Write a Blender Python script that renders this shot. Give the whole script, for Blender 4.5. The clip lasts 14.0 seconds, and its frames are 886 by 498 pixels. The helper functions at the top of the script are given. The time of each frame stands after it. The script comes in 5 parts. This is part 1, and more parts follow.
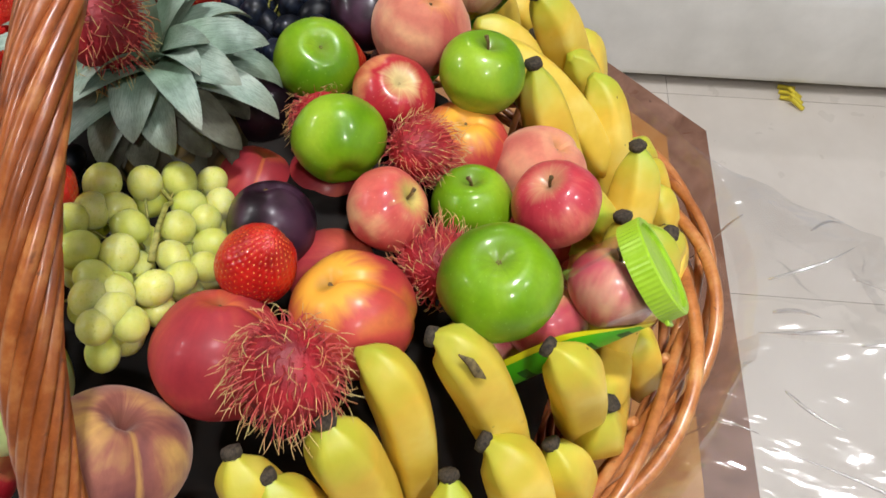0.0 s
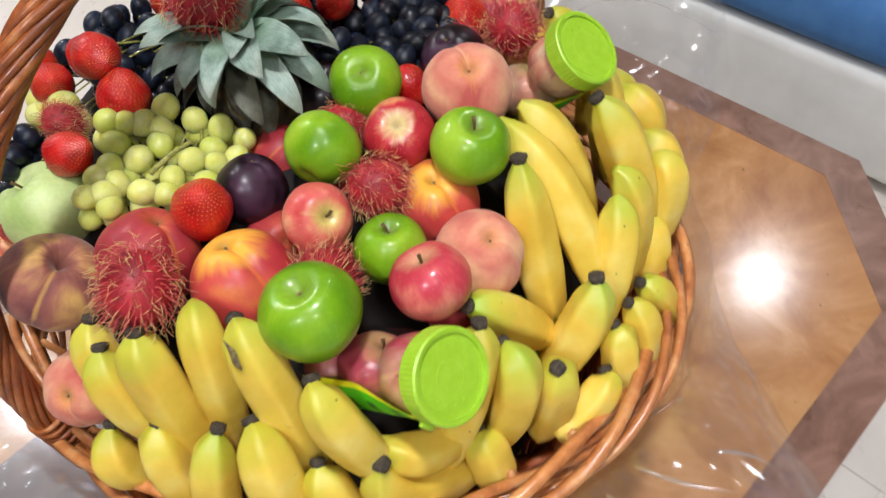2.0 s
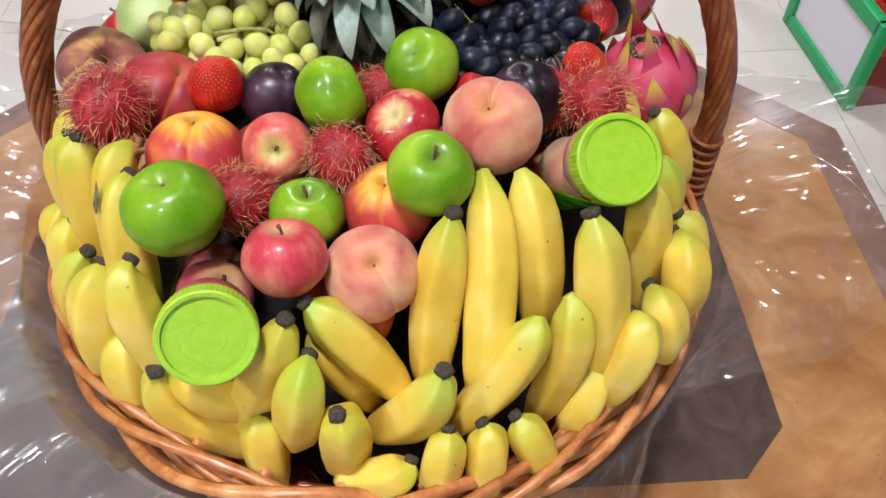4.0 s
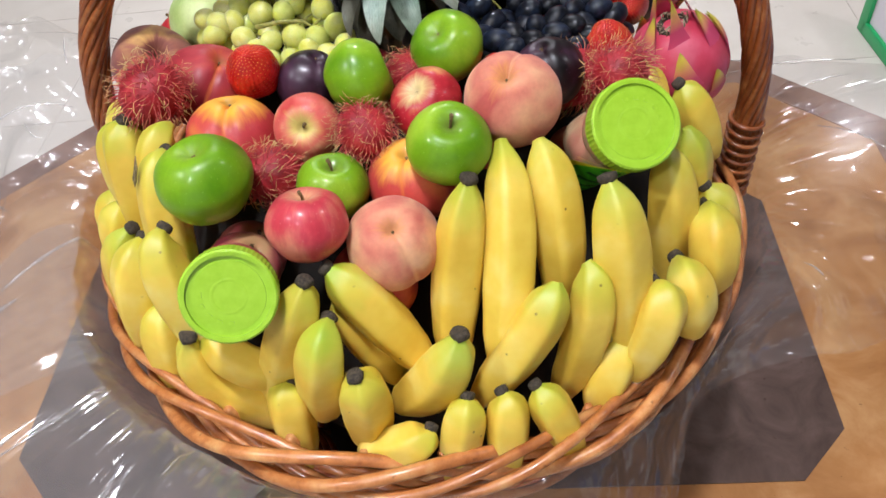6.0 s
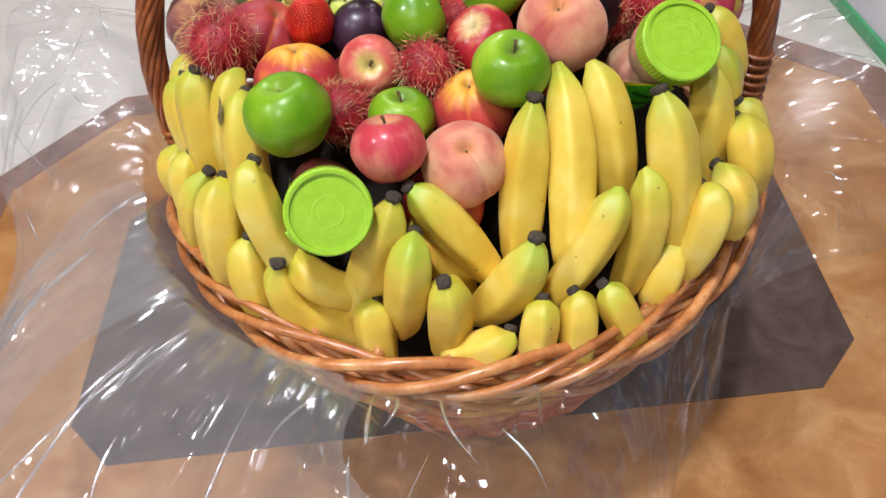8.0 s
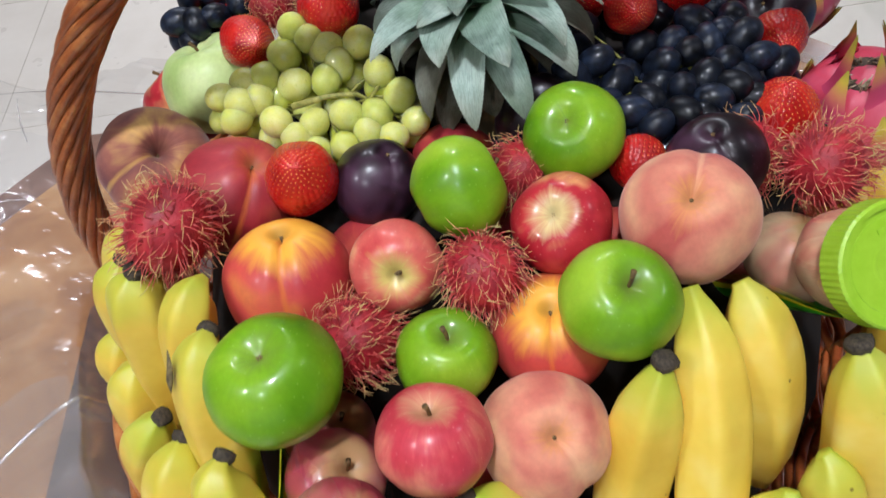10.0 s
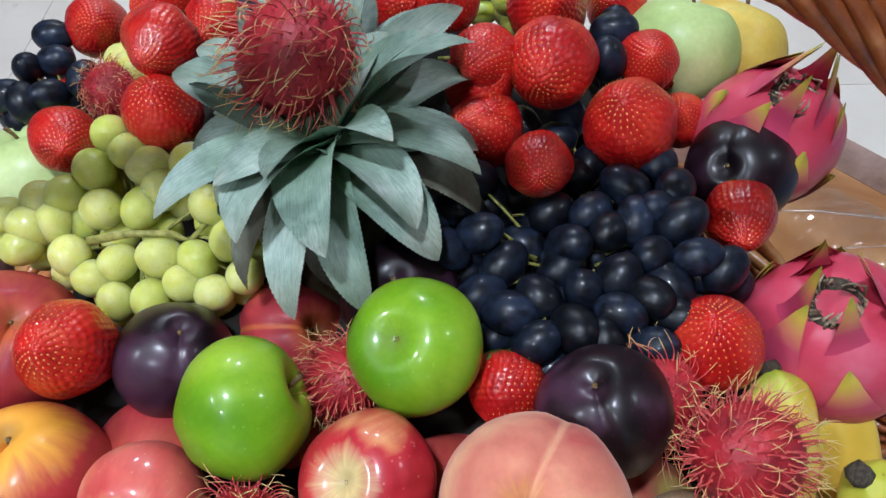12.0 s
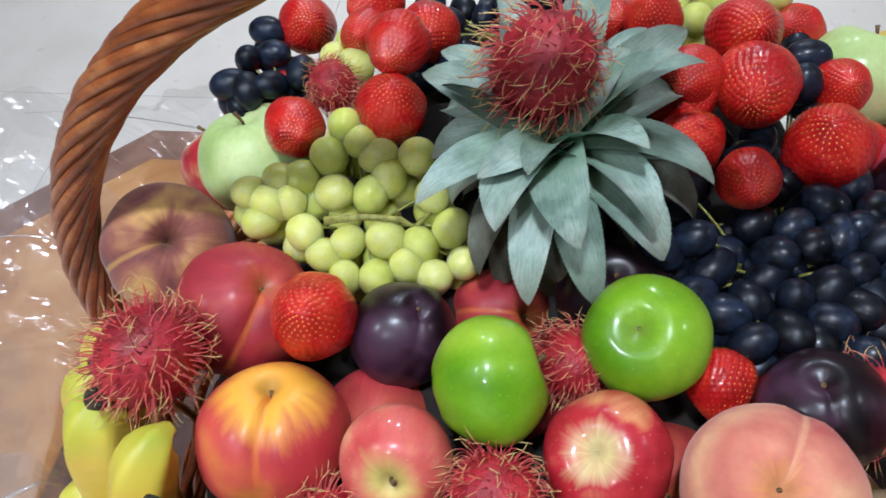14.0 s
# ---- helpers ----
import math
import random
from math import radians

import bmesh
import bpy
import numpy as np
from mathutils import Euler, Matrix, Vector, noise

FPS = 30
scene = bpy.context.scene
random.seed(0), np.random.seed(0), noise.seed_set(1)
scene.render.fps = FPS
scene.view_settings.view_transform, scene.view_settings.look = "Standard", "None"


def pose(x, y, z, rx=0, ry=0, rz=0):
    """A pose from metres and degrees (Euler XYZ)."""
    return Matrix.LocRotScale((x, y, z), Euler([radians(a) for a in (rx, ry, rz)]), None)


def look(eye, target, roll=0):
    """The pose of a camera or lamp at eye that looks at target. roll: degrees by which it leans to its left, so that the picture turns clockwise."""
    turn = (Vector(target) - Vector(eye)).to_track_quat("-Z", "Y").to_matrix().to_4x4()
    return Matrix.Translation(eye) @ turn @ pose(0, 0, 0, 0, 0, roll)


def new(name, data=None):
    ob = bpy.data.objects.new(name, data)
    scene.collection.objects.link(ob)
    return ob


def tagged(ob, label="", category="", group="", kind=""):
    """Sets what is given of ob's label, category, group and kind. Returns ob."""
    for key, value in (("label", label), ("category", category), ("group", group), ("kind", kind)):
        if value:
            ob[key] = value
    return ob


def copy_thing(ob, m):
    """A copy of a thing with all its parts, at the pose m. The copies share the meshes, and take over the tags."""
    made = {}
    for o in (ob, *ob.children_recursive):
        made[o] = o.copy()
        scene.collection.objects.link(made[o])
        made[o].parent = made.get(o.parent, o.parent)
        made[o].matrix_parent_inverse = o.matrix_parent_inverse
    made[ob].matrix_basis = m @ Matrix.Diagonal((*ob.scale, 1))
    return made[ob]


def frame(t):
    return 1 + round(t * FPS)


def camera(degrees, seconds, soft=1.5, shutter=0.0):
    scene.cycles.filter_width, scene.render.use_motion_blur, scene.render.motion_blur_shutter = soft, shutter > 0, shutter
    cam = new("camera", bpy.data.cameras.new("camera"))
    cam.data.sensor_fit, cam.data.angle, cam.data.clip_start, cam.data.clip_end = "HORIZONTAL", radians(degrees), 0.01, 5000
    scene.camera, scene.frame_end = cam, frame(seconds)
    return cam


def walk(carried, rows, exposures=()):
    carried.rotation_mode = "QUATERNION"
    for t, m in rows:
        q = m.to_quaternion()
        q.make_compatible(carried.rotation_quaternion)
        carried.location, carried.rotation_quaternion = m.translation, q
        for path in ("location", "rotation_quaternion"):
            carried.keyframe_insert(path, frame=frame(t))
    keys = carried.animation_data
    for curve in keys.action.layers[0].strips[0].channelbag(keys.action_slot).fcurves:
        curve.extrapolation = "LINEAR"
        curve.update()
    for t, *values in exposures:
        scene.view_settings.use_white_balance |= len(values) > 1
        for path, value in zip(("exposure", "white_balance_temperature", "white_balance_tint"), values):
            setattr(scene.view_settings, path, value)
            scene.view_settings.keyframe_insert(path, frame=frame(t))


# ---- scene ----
cam = camera(60.0, 14.0, shutter=0.25)
PATH = [
    (0, (-0.319, -0.175, 1.356), (0.849, -0.056, -0.263), -0.5),
    (0.5, (-0.282, -0.195, 1.362), (0.823, -0.018, -0.296), -2.3),
    (1, (-0.283, -0.394, 1.394), (0.764, 0.171, -0.214), -9.0),
    (1.5, (-0.275, -0.474, 1.446), (0.64, 0.329, -0.141), -11.9),
    (1.8, (-0.234, -0.492, 1.433), (0.615, 0.39, -0.149), -9.6),
    (2, (-0.168, -0.488, 1.415), (0.565, 0.479, -0.175), -10.6),
    (2.2, (-0.137, -0.474, 1.408), (0.557, 0.572, -0.149), -7.6),
    (2.5, (-0.049, -0.488, 1.396), (0.358, 0.682, -0.174), -10.6),
    (3, (0.083, -0.552, 1.356), (0.211, 0.708, -0.192), -5.2),
    (3.2, (0.094, -0.554, 1.389), (0.229, 0.65, -0.202), -1.7),
    (5.3, (0.186, -0.594, 1.373), (-0.001, 0.728, -0.116), -9.2),
    (5.5, (0.187, -0.595, 1.373), (-0.007, 0.714, -0.127), -9.3),
    (6, (0.174, -0.612, 1.355), (-0.016, 0.71, -0.134), -9.6),
    (6.5, (0.125, -0.659, 1.348), (-0.016, 0.679, -0.132), -10.0),
    (7, (0.08, -0.697, 1.36), (0.017, 0.627, -0.139), -9.7),
    (7.2, (0.075, -0.709, 1.368), (0.015, 0.612, -0.132), -9.9),
    (9.3, (0.108, -0.521, 1.342), (-0.08, 0.705, -0.226), -11.4),
    (9.5, (0.096, -0.469, 1.339), (-0.073, 0.729, -0.253), -11.7),
    (10, (0.059, -0.378, 1.329), (-0.05, 0.812, -0.275), -11.9),
    (10.2, (0.063, -0.351, 1.328), (-0.077, 0.845, -0.269), -13.8),
    (10.5, (0.082, -0.294, 1.326), (-0.025, 0.878, -0.291), -11.1),
    (11, (0.143, -0.239, 1.305), (0.015, 0.931, -0.312), -8.9),
    (11.5, (0.165, -0.221, 1.285), (0.002, 0.967, -0.315), -8.0),
    (12, (0.174, -0.21, 1.283), (-0.028, 0.974, -0.317), -8.5),
    (12.5, (0.182, -0.204, 1.28), (-0.05, 0.985, -0.311), -9.1),
    (13, (0.164, -0.201, 1.304), (-0.103, 0.977, -0.289), -9.1),
    (13.3, (0.127, -0.207, 1.311), (-0.128, 0.973, -0.284), -6.7),
    (13.5, (0.113, -0.219, 1.313), (-0.188, 0.978, -0.261), -7.9),
    (14, (0.078, -0.246, 1.316), (-0.22, 0.942, -0.265), -7.9),
]
walk(cam, [(t, look(eye, target, roll)) for t, eye, target, roll in PATH], [(0, -0.26, 6500, 11), (0.7, -0.26, 6450, 11), (1.5, -0.14, 6350, 12), (2.5, -0.26, 6250, 12), (3.5, -0.1, 6200, 13), (9.3, -0.2, 6150, 12), (10, -0.3, 5950, 11), (11.5, -0.28, 5550, 8), (14, -0.24, 5550, 8)])

# world and lights
world = bpy.data.worlds.new("world")
scene.world = world
world.use_nodes = True
world.node_tree.nodes["Background"].inputs[0].default_value = (0.9, 0.95, 1.0, 1)
world.node_tree.nodes["Background"].inputs[1].default_value = 0.15

TOP = 0.45      # table top
CEIL = 3.1
# x, y and watts; unseen, several added to brighten floor, table and basket
LAMPS = ((0.0, -0.45, 25), (2.45, 0.22, 13), (2.4, 3.3, 6), (-0.5, -1.8, 18), (-1.6, -0.9, 28), (-0.7, 2.7, 32), (0.2, 2.3, 30))
FILL_WINDOW_WATTS = 9.0


# ---- materials ----
def rgb(r, g, b):
    """A colour from its 0-255 display values."""
    return tuple((c / 255 / 12.92 if c <= 10 else ((c / 255 + 0.055) / 1.055) ** 2.4) for c in (r, g, b)) + (1.0,)


class Mat:
    """A small builder of node materials."""

    def __init__(self, name, base=(0.5, 0.5, 0.5, 1), rough=0.5, **extra):
        self.m = bpy.data.materials.new(name)
        self.m.use_nodes = True
        self.t = self.m.node_tree
        self.b = self.t.nodes["Principled BSDF"]
        self.b.inputs["Base Color"].default_value = base
        self.b.inputs["Roughness"].default_value = rough
        for k, v in extra.items():
            self.b.inputs[k.replace("_", " ")].default_value = v
        self.coord = self.t.nodes.new("ShaderNodeTexCoord")

    def node(self, kind, **values):
        n = self.t.nodes.new(kind)
        for k, v in values.items():
            if k in n.inputs:
                n.inputs[k].default_value = v
        return n

    def link(self, a, b):
        self.t.links.new(a, b)

    def shifted(self, space="Object", amount=7.0):
        """Coordinates moved on by each object's random number."""
        info = self.node("ShaderNodeObjectInfo")
        mul = self.node("ShaderNodeMath")
        mul.operation = "MULTIPLY"
        mul.inputs[1].default_value = amount
        self.link(info.outputs["Random"], mul.inputs[0])
        add = self.node("ShaderNodeVectorMath")
        add.operation = "ADD"
        self.link(self.coord.outputs[space], add.inputs[0])
        self.link(mul.outputs[0], add.inputs[1])
        return add.outputs[0]

    def noise(self, vec, scale, detail=3.0, rough=0.55, distortion=0.0):
        n = self.node("ShaderNodeTexNoise", Scale=scale, Detail=detail, Roughness=rough, Distortion=distortion)
        self.link(vec, n.inputs["Vector"])
        return n.outputs["Fac"]

    def ramp(self, fac, *stops):
        n = self.node("ShaderNodeValToRGB")
        e = n.color_ramp.elements
        while len(e) < len(stops):
            e.new(0.5)
        for el, (p, c) in zip(e, stops):
            el.position = p
            el.color = c if len(c) == 4 else (*c, 1)
        self.link(fac, n.inputs[0])
        return n.outputs["Color"]

    def mix(self, fac, a, b, mode="MIX"):
        n = self.node("ShaderNodeMix")
        n.data_type, n.blend_type = "RGBA", mode
        for v, k in ((fac, 0), (a, 6), (b, 7)):
            if isinstance(v, (int, float)):
                n.inputs[k].default_value = v
            elif isinstance(v, tuple):
                n.inputs[k].default_value = v
            else:
                self.link(v, n.inputs[k])
        return n.outputs[2]

    def colour(self, c):
        self.link(c, self.b.inputs["Base Color"])
        return self

    def bump(self, height, strength=0.3, distance=0.001):
        n = self.node("ShaderNodeBump", Strength=strength, Distance=distance)
        self.link(height, n.inputs["Height"])
        self.link(n.outputs[0], self.b.inputs["Normal"])
        return self

    def rough_by(self, fac, lo, hi):
        n = self.node("ShaderNodeMapRange")
        n.inputs[3].default_value, n.inputs[4].default_value = lo, hi
        self.link(fac, n.inputs[0])
        self.link(n.outputs[0], self.b.inputs["Roughness"])
        return self


BLACK = (0, 0, 0, 1)
WHITE = (1, 1, 1, 1)


def streaks(m, vec, around=2.4, along=26.0):
    """Noise drawn out from pole to pole."""
    sep = m.node("ShaderNodeSeparateXYZ")
    m.link(vec, sep.inputs[0])
    ang = m.node("ShaderNodeMath")
    ang.operation = "ARCTAN2"
    m.link(sep.outputs[1], ang.inputs[0])
    m.link(sep.outputs[0], ang.inputs[1])
    com = m.node("ShaderNodeCombineXYZ")
    a2 = m.node("ShaderNodeMath")
    a2.operation = "MULTIPLY"
    a2.inputs[1].default_value = around
    m.link(ang.outputs[0], a2.inputs[0])
    z2 = m.node("ShaderNodeMath")
    z2.operation = "MULTIPLY"
    z2.inputs[1].default_value = along
    m.link(sep.outputs[2], z2.inputs[0])
    m.link(a2.outputs[0], com.inputs[0])
    m.link(z2.outputs[0], com.inputs[1])
    return m.noise(com.outputs[0], 1.6, 4.0, 0.6)


def skin(name, low, mid, high, rough=0.3, coat=0.3, blotch=16.0, streak=0.5, crown=None, crown_at=0.86, dots=None, sheen=0.0, sub=0.05, lift=0.0, bumpy=0.12, seam=None):
    """Fruit skin: blotches and streaks between three colours, a crown round the stalk, fine dots."""
    m = Mat(name, mid, rough + 0.12, Coat_Weight=coat * 0.8, Coat_Roughness=0.11 if coat >= 0.4 else 0.2, Specular_IOR_Level=0.3)
    m.b.inputs["Subsurface Weight"].default_value = sub
    m.b.inputs["Subsurface Scale"].default_value = 0.004
    m.b.inputs["Subsurface Radius"].default_value = (1, 0.4, 0.2)
    if sheen:
        m.b.inputs["Sheen Weight"].default_value = sheen
        m.b.inputs["Sheen Roughness"].default_value = 0.45
        m.b.inputs["Sheen Tint"].default_value = (1, 0.85, 0.78, 1)
    v = m.shifted()
    big = m.noise(v, blotch, 2.0, 0.5, 0.4)
    st = streaks(m, m.coord.outputs["Object"])
    both = m.mix(streak, big, st)
    col = m.ramp(both, (max(0.0, 0.34 - lift), low), (0.5 - lift, mid), (0.66 - lift, high))
    fine = m.noise(v, 260, 2.0)
    col = m.mix(0.14, col, m.ramp(fine, (0.3, (0.3, 0.3, 0.3)), (0.7, (1, 1, 1))), "MULTIPLY")
    if dots:
        vo = m.node("ShaderNodeTexVoronoi", Scale=230.0)
        m.link(v, vo.inputs["Vector"])
        col = m.mix(m.ramp(vo.outputs["Distance"], (0.08, (0.28, 0.28, 0.28)), (0.16, BLACK)), col, dots)
    if crown:
        # a patch round the stalk, of uneven outline
        off = m.node("ShaderNodeVectorMath")
        off.operation = "SUBTRACT"
        off.inputs[1].default_value = (0.5, 0.5, 1.0)
        m.link(m.coord.outputs["Generated"], off.inputs[0])
        size = m.node("ShaderNodeVectorMath")
        size.operation = "MULTIPLY"
        size.inputs[1].default_value = (1, 1, 0.55)
        m.link(off.outputs[0], size.inputs[0])
        ln = m.node("ShaderNodeVectorMath")
        ln.operation = "LENGTH"
        m.link(size.outputs[0], ln.inputs[0])
        w = m.mix(0.30, m.mix(0.22, ln.outputs["Value"], st), big)
        w = m.ramp(w, (0.55 * crown_at + 0.19, WHITE), (0.55 * crown_at + 0.30, BLACK))
        col = m.mix(w, col, crown)
        pit = m.mix(0.12, ln.outputs["Value"], big)
        col = m.mix(m.ramp(pit, (0.09, (0.5, 0.5, 0.5)), (0.14, BLACK)), col, rgb(92, 78, 40))
    if seam:
        # the coloured line along a stone fruit's cleft
        sep = m.node("ShaderNodeSeparateXYZ")
        m.link(m.coord.outputs["Generated"], sep.inputs[0])
        y1 = m.node("ShaderNodeMath")
        y1.operation = "SUBTRACT"
        y1.inputs[1].default_value = 0.5
        m.link(sep.outputs[1], y1.inputs[0])
        y2 = m.node("ShaderNodeMath")
        y2.operation = "ABSOLUTE"
        m.link(y1.outputs[0], y2.inputs[0])
        w = m.mix(0.10, y2.outputs[0], st)
        w = m.ramp(w, (0.05, (0.6, 0.6, 0.6)), (0.075, BLACK))
        w = m.mix(1.0, w, m.ramp(sep.outputs[0], (0.5, BLACK), (0.6, WHITE)), "MULTIPLY")
        col = m.mix(w, col, seam)
    m.colour(col).bump(m.noise(v, 420, 3.0), bumpy, 0.0006)
    return m.m


GREEN_APPLE = skin("green_apple_skin", rgb(88, 136, 12), rgb(116, 160, 20), rgb(152, 186, 46), 0.24, 0.4, 15, 0.12, rgb(112, 140, 50), 0.06, dots=rgb(160, 196, 100), sub=0.05)
PINK_APPLE = skin("blush_apple_skin", rgb(190, 58, 62), rgb(212, 104, 92), rgb(230, 186, 136), 0.26, 0.4, 26, 0.2, rgb(208, 184, 104), 0.14, rgb(226, 180, 150))
RED_APPLE = skin("red_apple_skin", rgb(168, 36, 54), rgb(196, 62, 74), rgb(222, 134, 112), 0.26, 0.4, 20, 0.3, rgb(214, 160, 120), 0.12, rgb(222, 150, 140))
STRIPED_APPLE = skin("striped_apple_skin", rgb(152, 20, 34), rgb(184, 44, 54), rgb(224, 160, 104), 0.26, 0.4, 30, 0.14, rgb(214, 190, 132), 0.13, rgb(220, 160, 140), lift=-0.02)
PEACH = skin("peach_skin", rgb(184, 86, 78), rgb(208, 130, 106), rgb(224, 168, 128), 0.75, 0.0, 26, 0.05, rgb(214, 150, 84), 0.04, sheen=0.2, sub=0.08, bumpy=0.35, seam=rgb(224, 170, 130))
PURPLE_PEACH = skin("flat_peach_skin", rgb(106, 56, 60), rgb(150, 92, 76), rgb(206, 162, 92), 0.6, 0.0, 30, 0.2, rgb(110, 60, 50), 0.08, sheen=0.3, bumpy=0.3, seam=rgb(206, 160, 84))
NECTARINE = skin("nectarine_skin", rgb(176, 48, 56), rgb(200, 78, 66), rgb(230, 158, 62), 0.36, 0.2, 13, 0.04, rgb(232, 166, 58), 0.24, lift=0.0, seam=rgb(214, 120, 50))
RED_NECTARINE = skin("red_nectarine_skin", rgb(130, 32, 42), rgb(168, 52, 58), rgb(200, 98, 68), 0.42, 0.12, 18, 0.2, rgb(190, 90, 50), 0.05, seam=rgb(210, 120, 50))
PLUM = skin("plum_skin", rgb(12, 6, 11), rgb(28, 11, 20), rgb(66, 40, 58), 0.28, 0.3, 34, 0.04, dots=rgb(90, 64, 84), sub=0.02)
PALE_APPLE = skin("pale_green_apple_skin", rgb(174, 198, 116), rgb(200, 216, 146), rgb(214, 224, 164), 0.35, 0.25, 14, 0.15)
PEAR = skin("yellow_pear_skin", rgb(206, 172, 60), rgb(216, 188, 90), rgb(196, 196, 120), 0.4, 0.2, 14, 0.15)
TUBE_APPLE = skin("small_apple_skin", rgb(178, 56, 76), rgb(206, 92, 102), rgb(226, 166, 140), 0.26, 0.35, 26, 0.3, rgb(220, 170, 120), 0.2)

CREAM_APPLE = skin("cream_apple_skin", rgb(214, 116, 104), rgb(232, 190, 150), rgb(236, 208, 166), 0.3, 0.3, 20, 0.3, rgb(220, 190, 120), 0.2)

m = Mat("stalk_wood", rgb(92, 66, 36), 0.7)
STALK = m.colour(m.ramp(m.noise(m.coord.outputs["Object"], 600), (0.3, rgb(60, 44, 24)), (0.7, rgb(124, 96, 50)))).m


def banana_skin():
    m = Mat("banana_peel", rgb(238, 200, 44), 0.46, Coat_Weight=0.06, Coat_Roughness=0.3)
    m.b.inputs["Subsurface Weight"].default_value = 0.06
    m.b.inputs["Subsurface Scale"].default_value = 0.004
    v = m.shifted()
    sep = m.node("ShaderNodeSeparateXYZ")
    m.link(m.coord.outputs["Generated"], sep.inputs[0])
    info = m.node("ShaderNodeObjectInfo")
    along = m.mix(0.16, sep.outputs[2], m.noise(v, 40, 2.0))
    ripe = m.mix(0.09, along, info.outputs["Random"])
    body = m.ramp(m.noise(v, 24, 3.0), (0.3, rgb(214, 176, 56)), (0.55, rgb(228, 196, 76)), (0.75, rgb(236, 214, 116)))
    col = m.mix(m.ramp(ripe, (0.70, BLACK), (0.95, WHITE)), body, rgb(150, 178, 44))
    vo = m.node("ShaderNodeTexVoronoi", Scale=85.0)
    m.link(v, vo.inputs["Vector"])
    spots = m.mix(1.0, m.ramp(vo.outputs["Distance"], (0.07, (0.8, 0.8, 0.8)), (0.13, BLACK)), m.ramp(m.noise(v, 60, 1.0), (0.62, BLACK), (0.70, WHITE)), "MULTIPLY")
    col = m.mix(spots, col, rgb(96, 66, 20))
    scars = m.ramp(m.noise(v, 30, 6.0, 0.7), (0.68, BLACK), (0.76, (0.6, 0.6, 0.6)))
    col = m.mix(scars, col, rgb(170, 128, 40))
    m.colour(col).bump(m.noise(v, 220, 3.0), 0.15, 0.0006)
    return m.m


BANANA = banana_skin()
m = Mat("banana_tip", rgb(44, 36, 28), 0.85)
TIP = m.colour(m.ramp(m.noise(m.coord.outputs["Object"], 500, 4), (0.3, rgb(26, 22, 18)), (0.7, rgb(84, 72, 56)))).bump(m.noise(m.coord.outputs["Object"], 700, 3), 0.8, 0.001).m
m = Mat("scar", rgb(92, 76, 46), 0.8)
SCAR = m.colour(m.ramp(m.noise(m.coord.outputs["Object"], 300, 4), (0.3, rgb(60, 48, 30)), (0.7, rgb(140, 122, 78)))).m


def grape_skin(name, low, mid, high, bloom, amount, rough, sub, coat):
    m = Mat(name, mid, rough, Coat_Weight=coat, Coat_Roughness=0.1, Specular_IOR_Level=0.4)
    m.b.inputs["Subsurface Weight"].default_value = sub
    m.b.inputs["Transmission Weight"].default_value = 0.15 * sub
    m.b.inputs["IOR"].default_value = 1.36
    m.b.inputs["Subsurface Scale"].default_value = 0.009
    m.b.inputs["Subsurface Radius"].default_value = (1, 0.9, 0.3)
    v = m.shifted()
    info = m.node("ShaderNodeObjectInfo")
    col = m.mix(info.outputs["Random"], low, high)
    col = m.mix(m.ramp(m.noise(v, 1.3, 3.0), (0.35, BLACK), (0.7, (0.8, 0.8, 0.8))), col, mid)
    cloud = m.ramp(m.noise(v, 1.5, 6.0, 0.65, 0.5), (0.38, BLACK), (0.62, (amount, amount, amount)))
    # some grapes keep their bloom, others are rubbed clean
    cloud = m.mix(1.0, cloud, m.ramp(info.outputs["Random"], (0.0, (0.12, 0.12, 0.12)), (0.8, WHITE)), "MULTIPLY")
    scuff = m.ramp(m.noise(v, 7.0, 4.0), (0.58, BLACK), (0.68, (0.55, 0.55, 0.55)))
    col = m.mix(cloud, col, bloom)
    m.colour(m.mix(scuff, col, low)).rough_by(m.noise(v, 2.0, 4.0), rough - 0.12, rough + 0.25)
    return m.m


WHITE_GRAPE = grape_skin("white_grape_skin", rgb(188, 198, 88), rgb(216, 220, 126), rgb(222, 216, 118), rgb(234, 236, 184), 0.35, 0.28, 0.9, 0.25)
BLACK_GRAPE = grape_skin("black_grape_skin", rgb(4, 4, 6), rgb(7, 8, 11), rgb(13, 15, 22), rgb(54, 68, 96), 0.38, 0.34, 0.0, 0.2)
m = Mat("grape_stem", rgb(140, 140, 60), 0.6)
STEM = m.colour(m.ramp(m.noise(m.coord.outputs["Object"], 200), (0.35, rgb(104, 108, 40)), (0.65, rgb(168, 160, 84)))).m

m = Mat("strawberry_flesh", rgb(196, 26, 22), 0.30, Coat_Weight=0.5, Coat_Roughness=0.05, Specular_IOR_Level=0.4)
v = m.shifted()
m.b.inputs["Subsurface Weight"].default_value = 0.08
m.b.inputs["Subsurface Scale"].default_value = 0.004
STRAWBERRY = m.colour(m.ramp(m.noise(v, 1.3, 4), (0.3, rgb(150, 14, 18)), (0.55, rgb(190, 26, 22)), (0.8, rgb(206, 62, 38)))).m
SEED = Mat("strawberry_seed", rgb(230, 150, 84), 0.25).m
m = Mat("strawberry_leaf", rgb(60, 104, 36), 0.6)
CALYX = m.colour(m.ramp(m.noise(m.coord.outputs["Object"], 120), (0.3, rgb(36, 78, 26)), (0.7, rgb(92, 138, 54)))).m

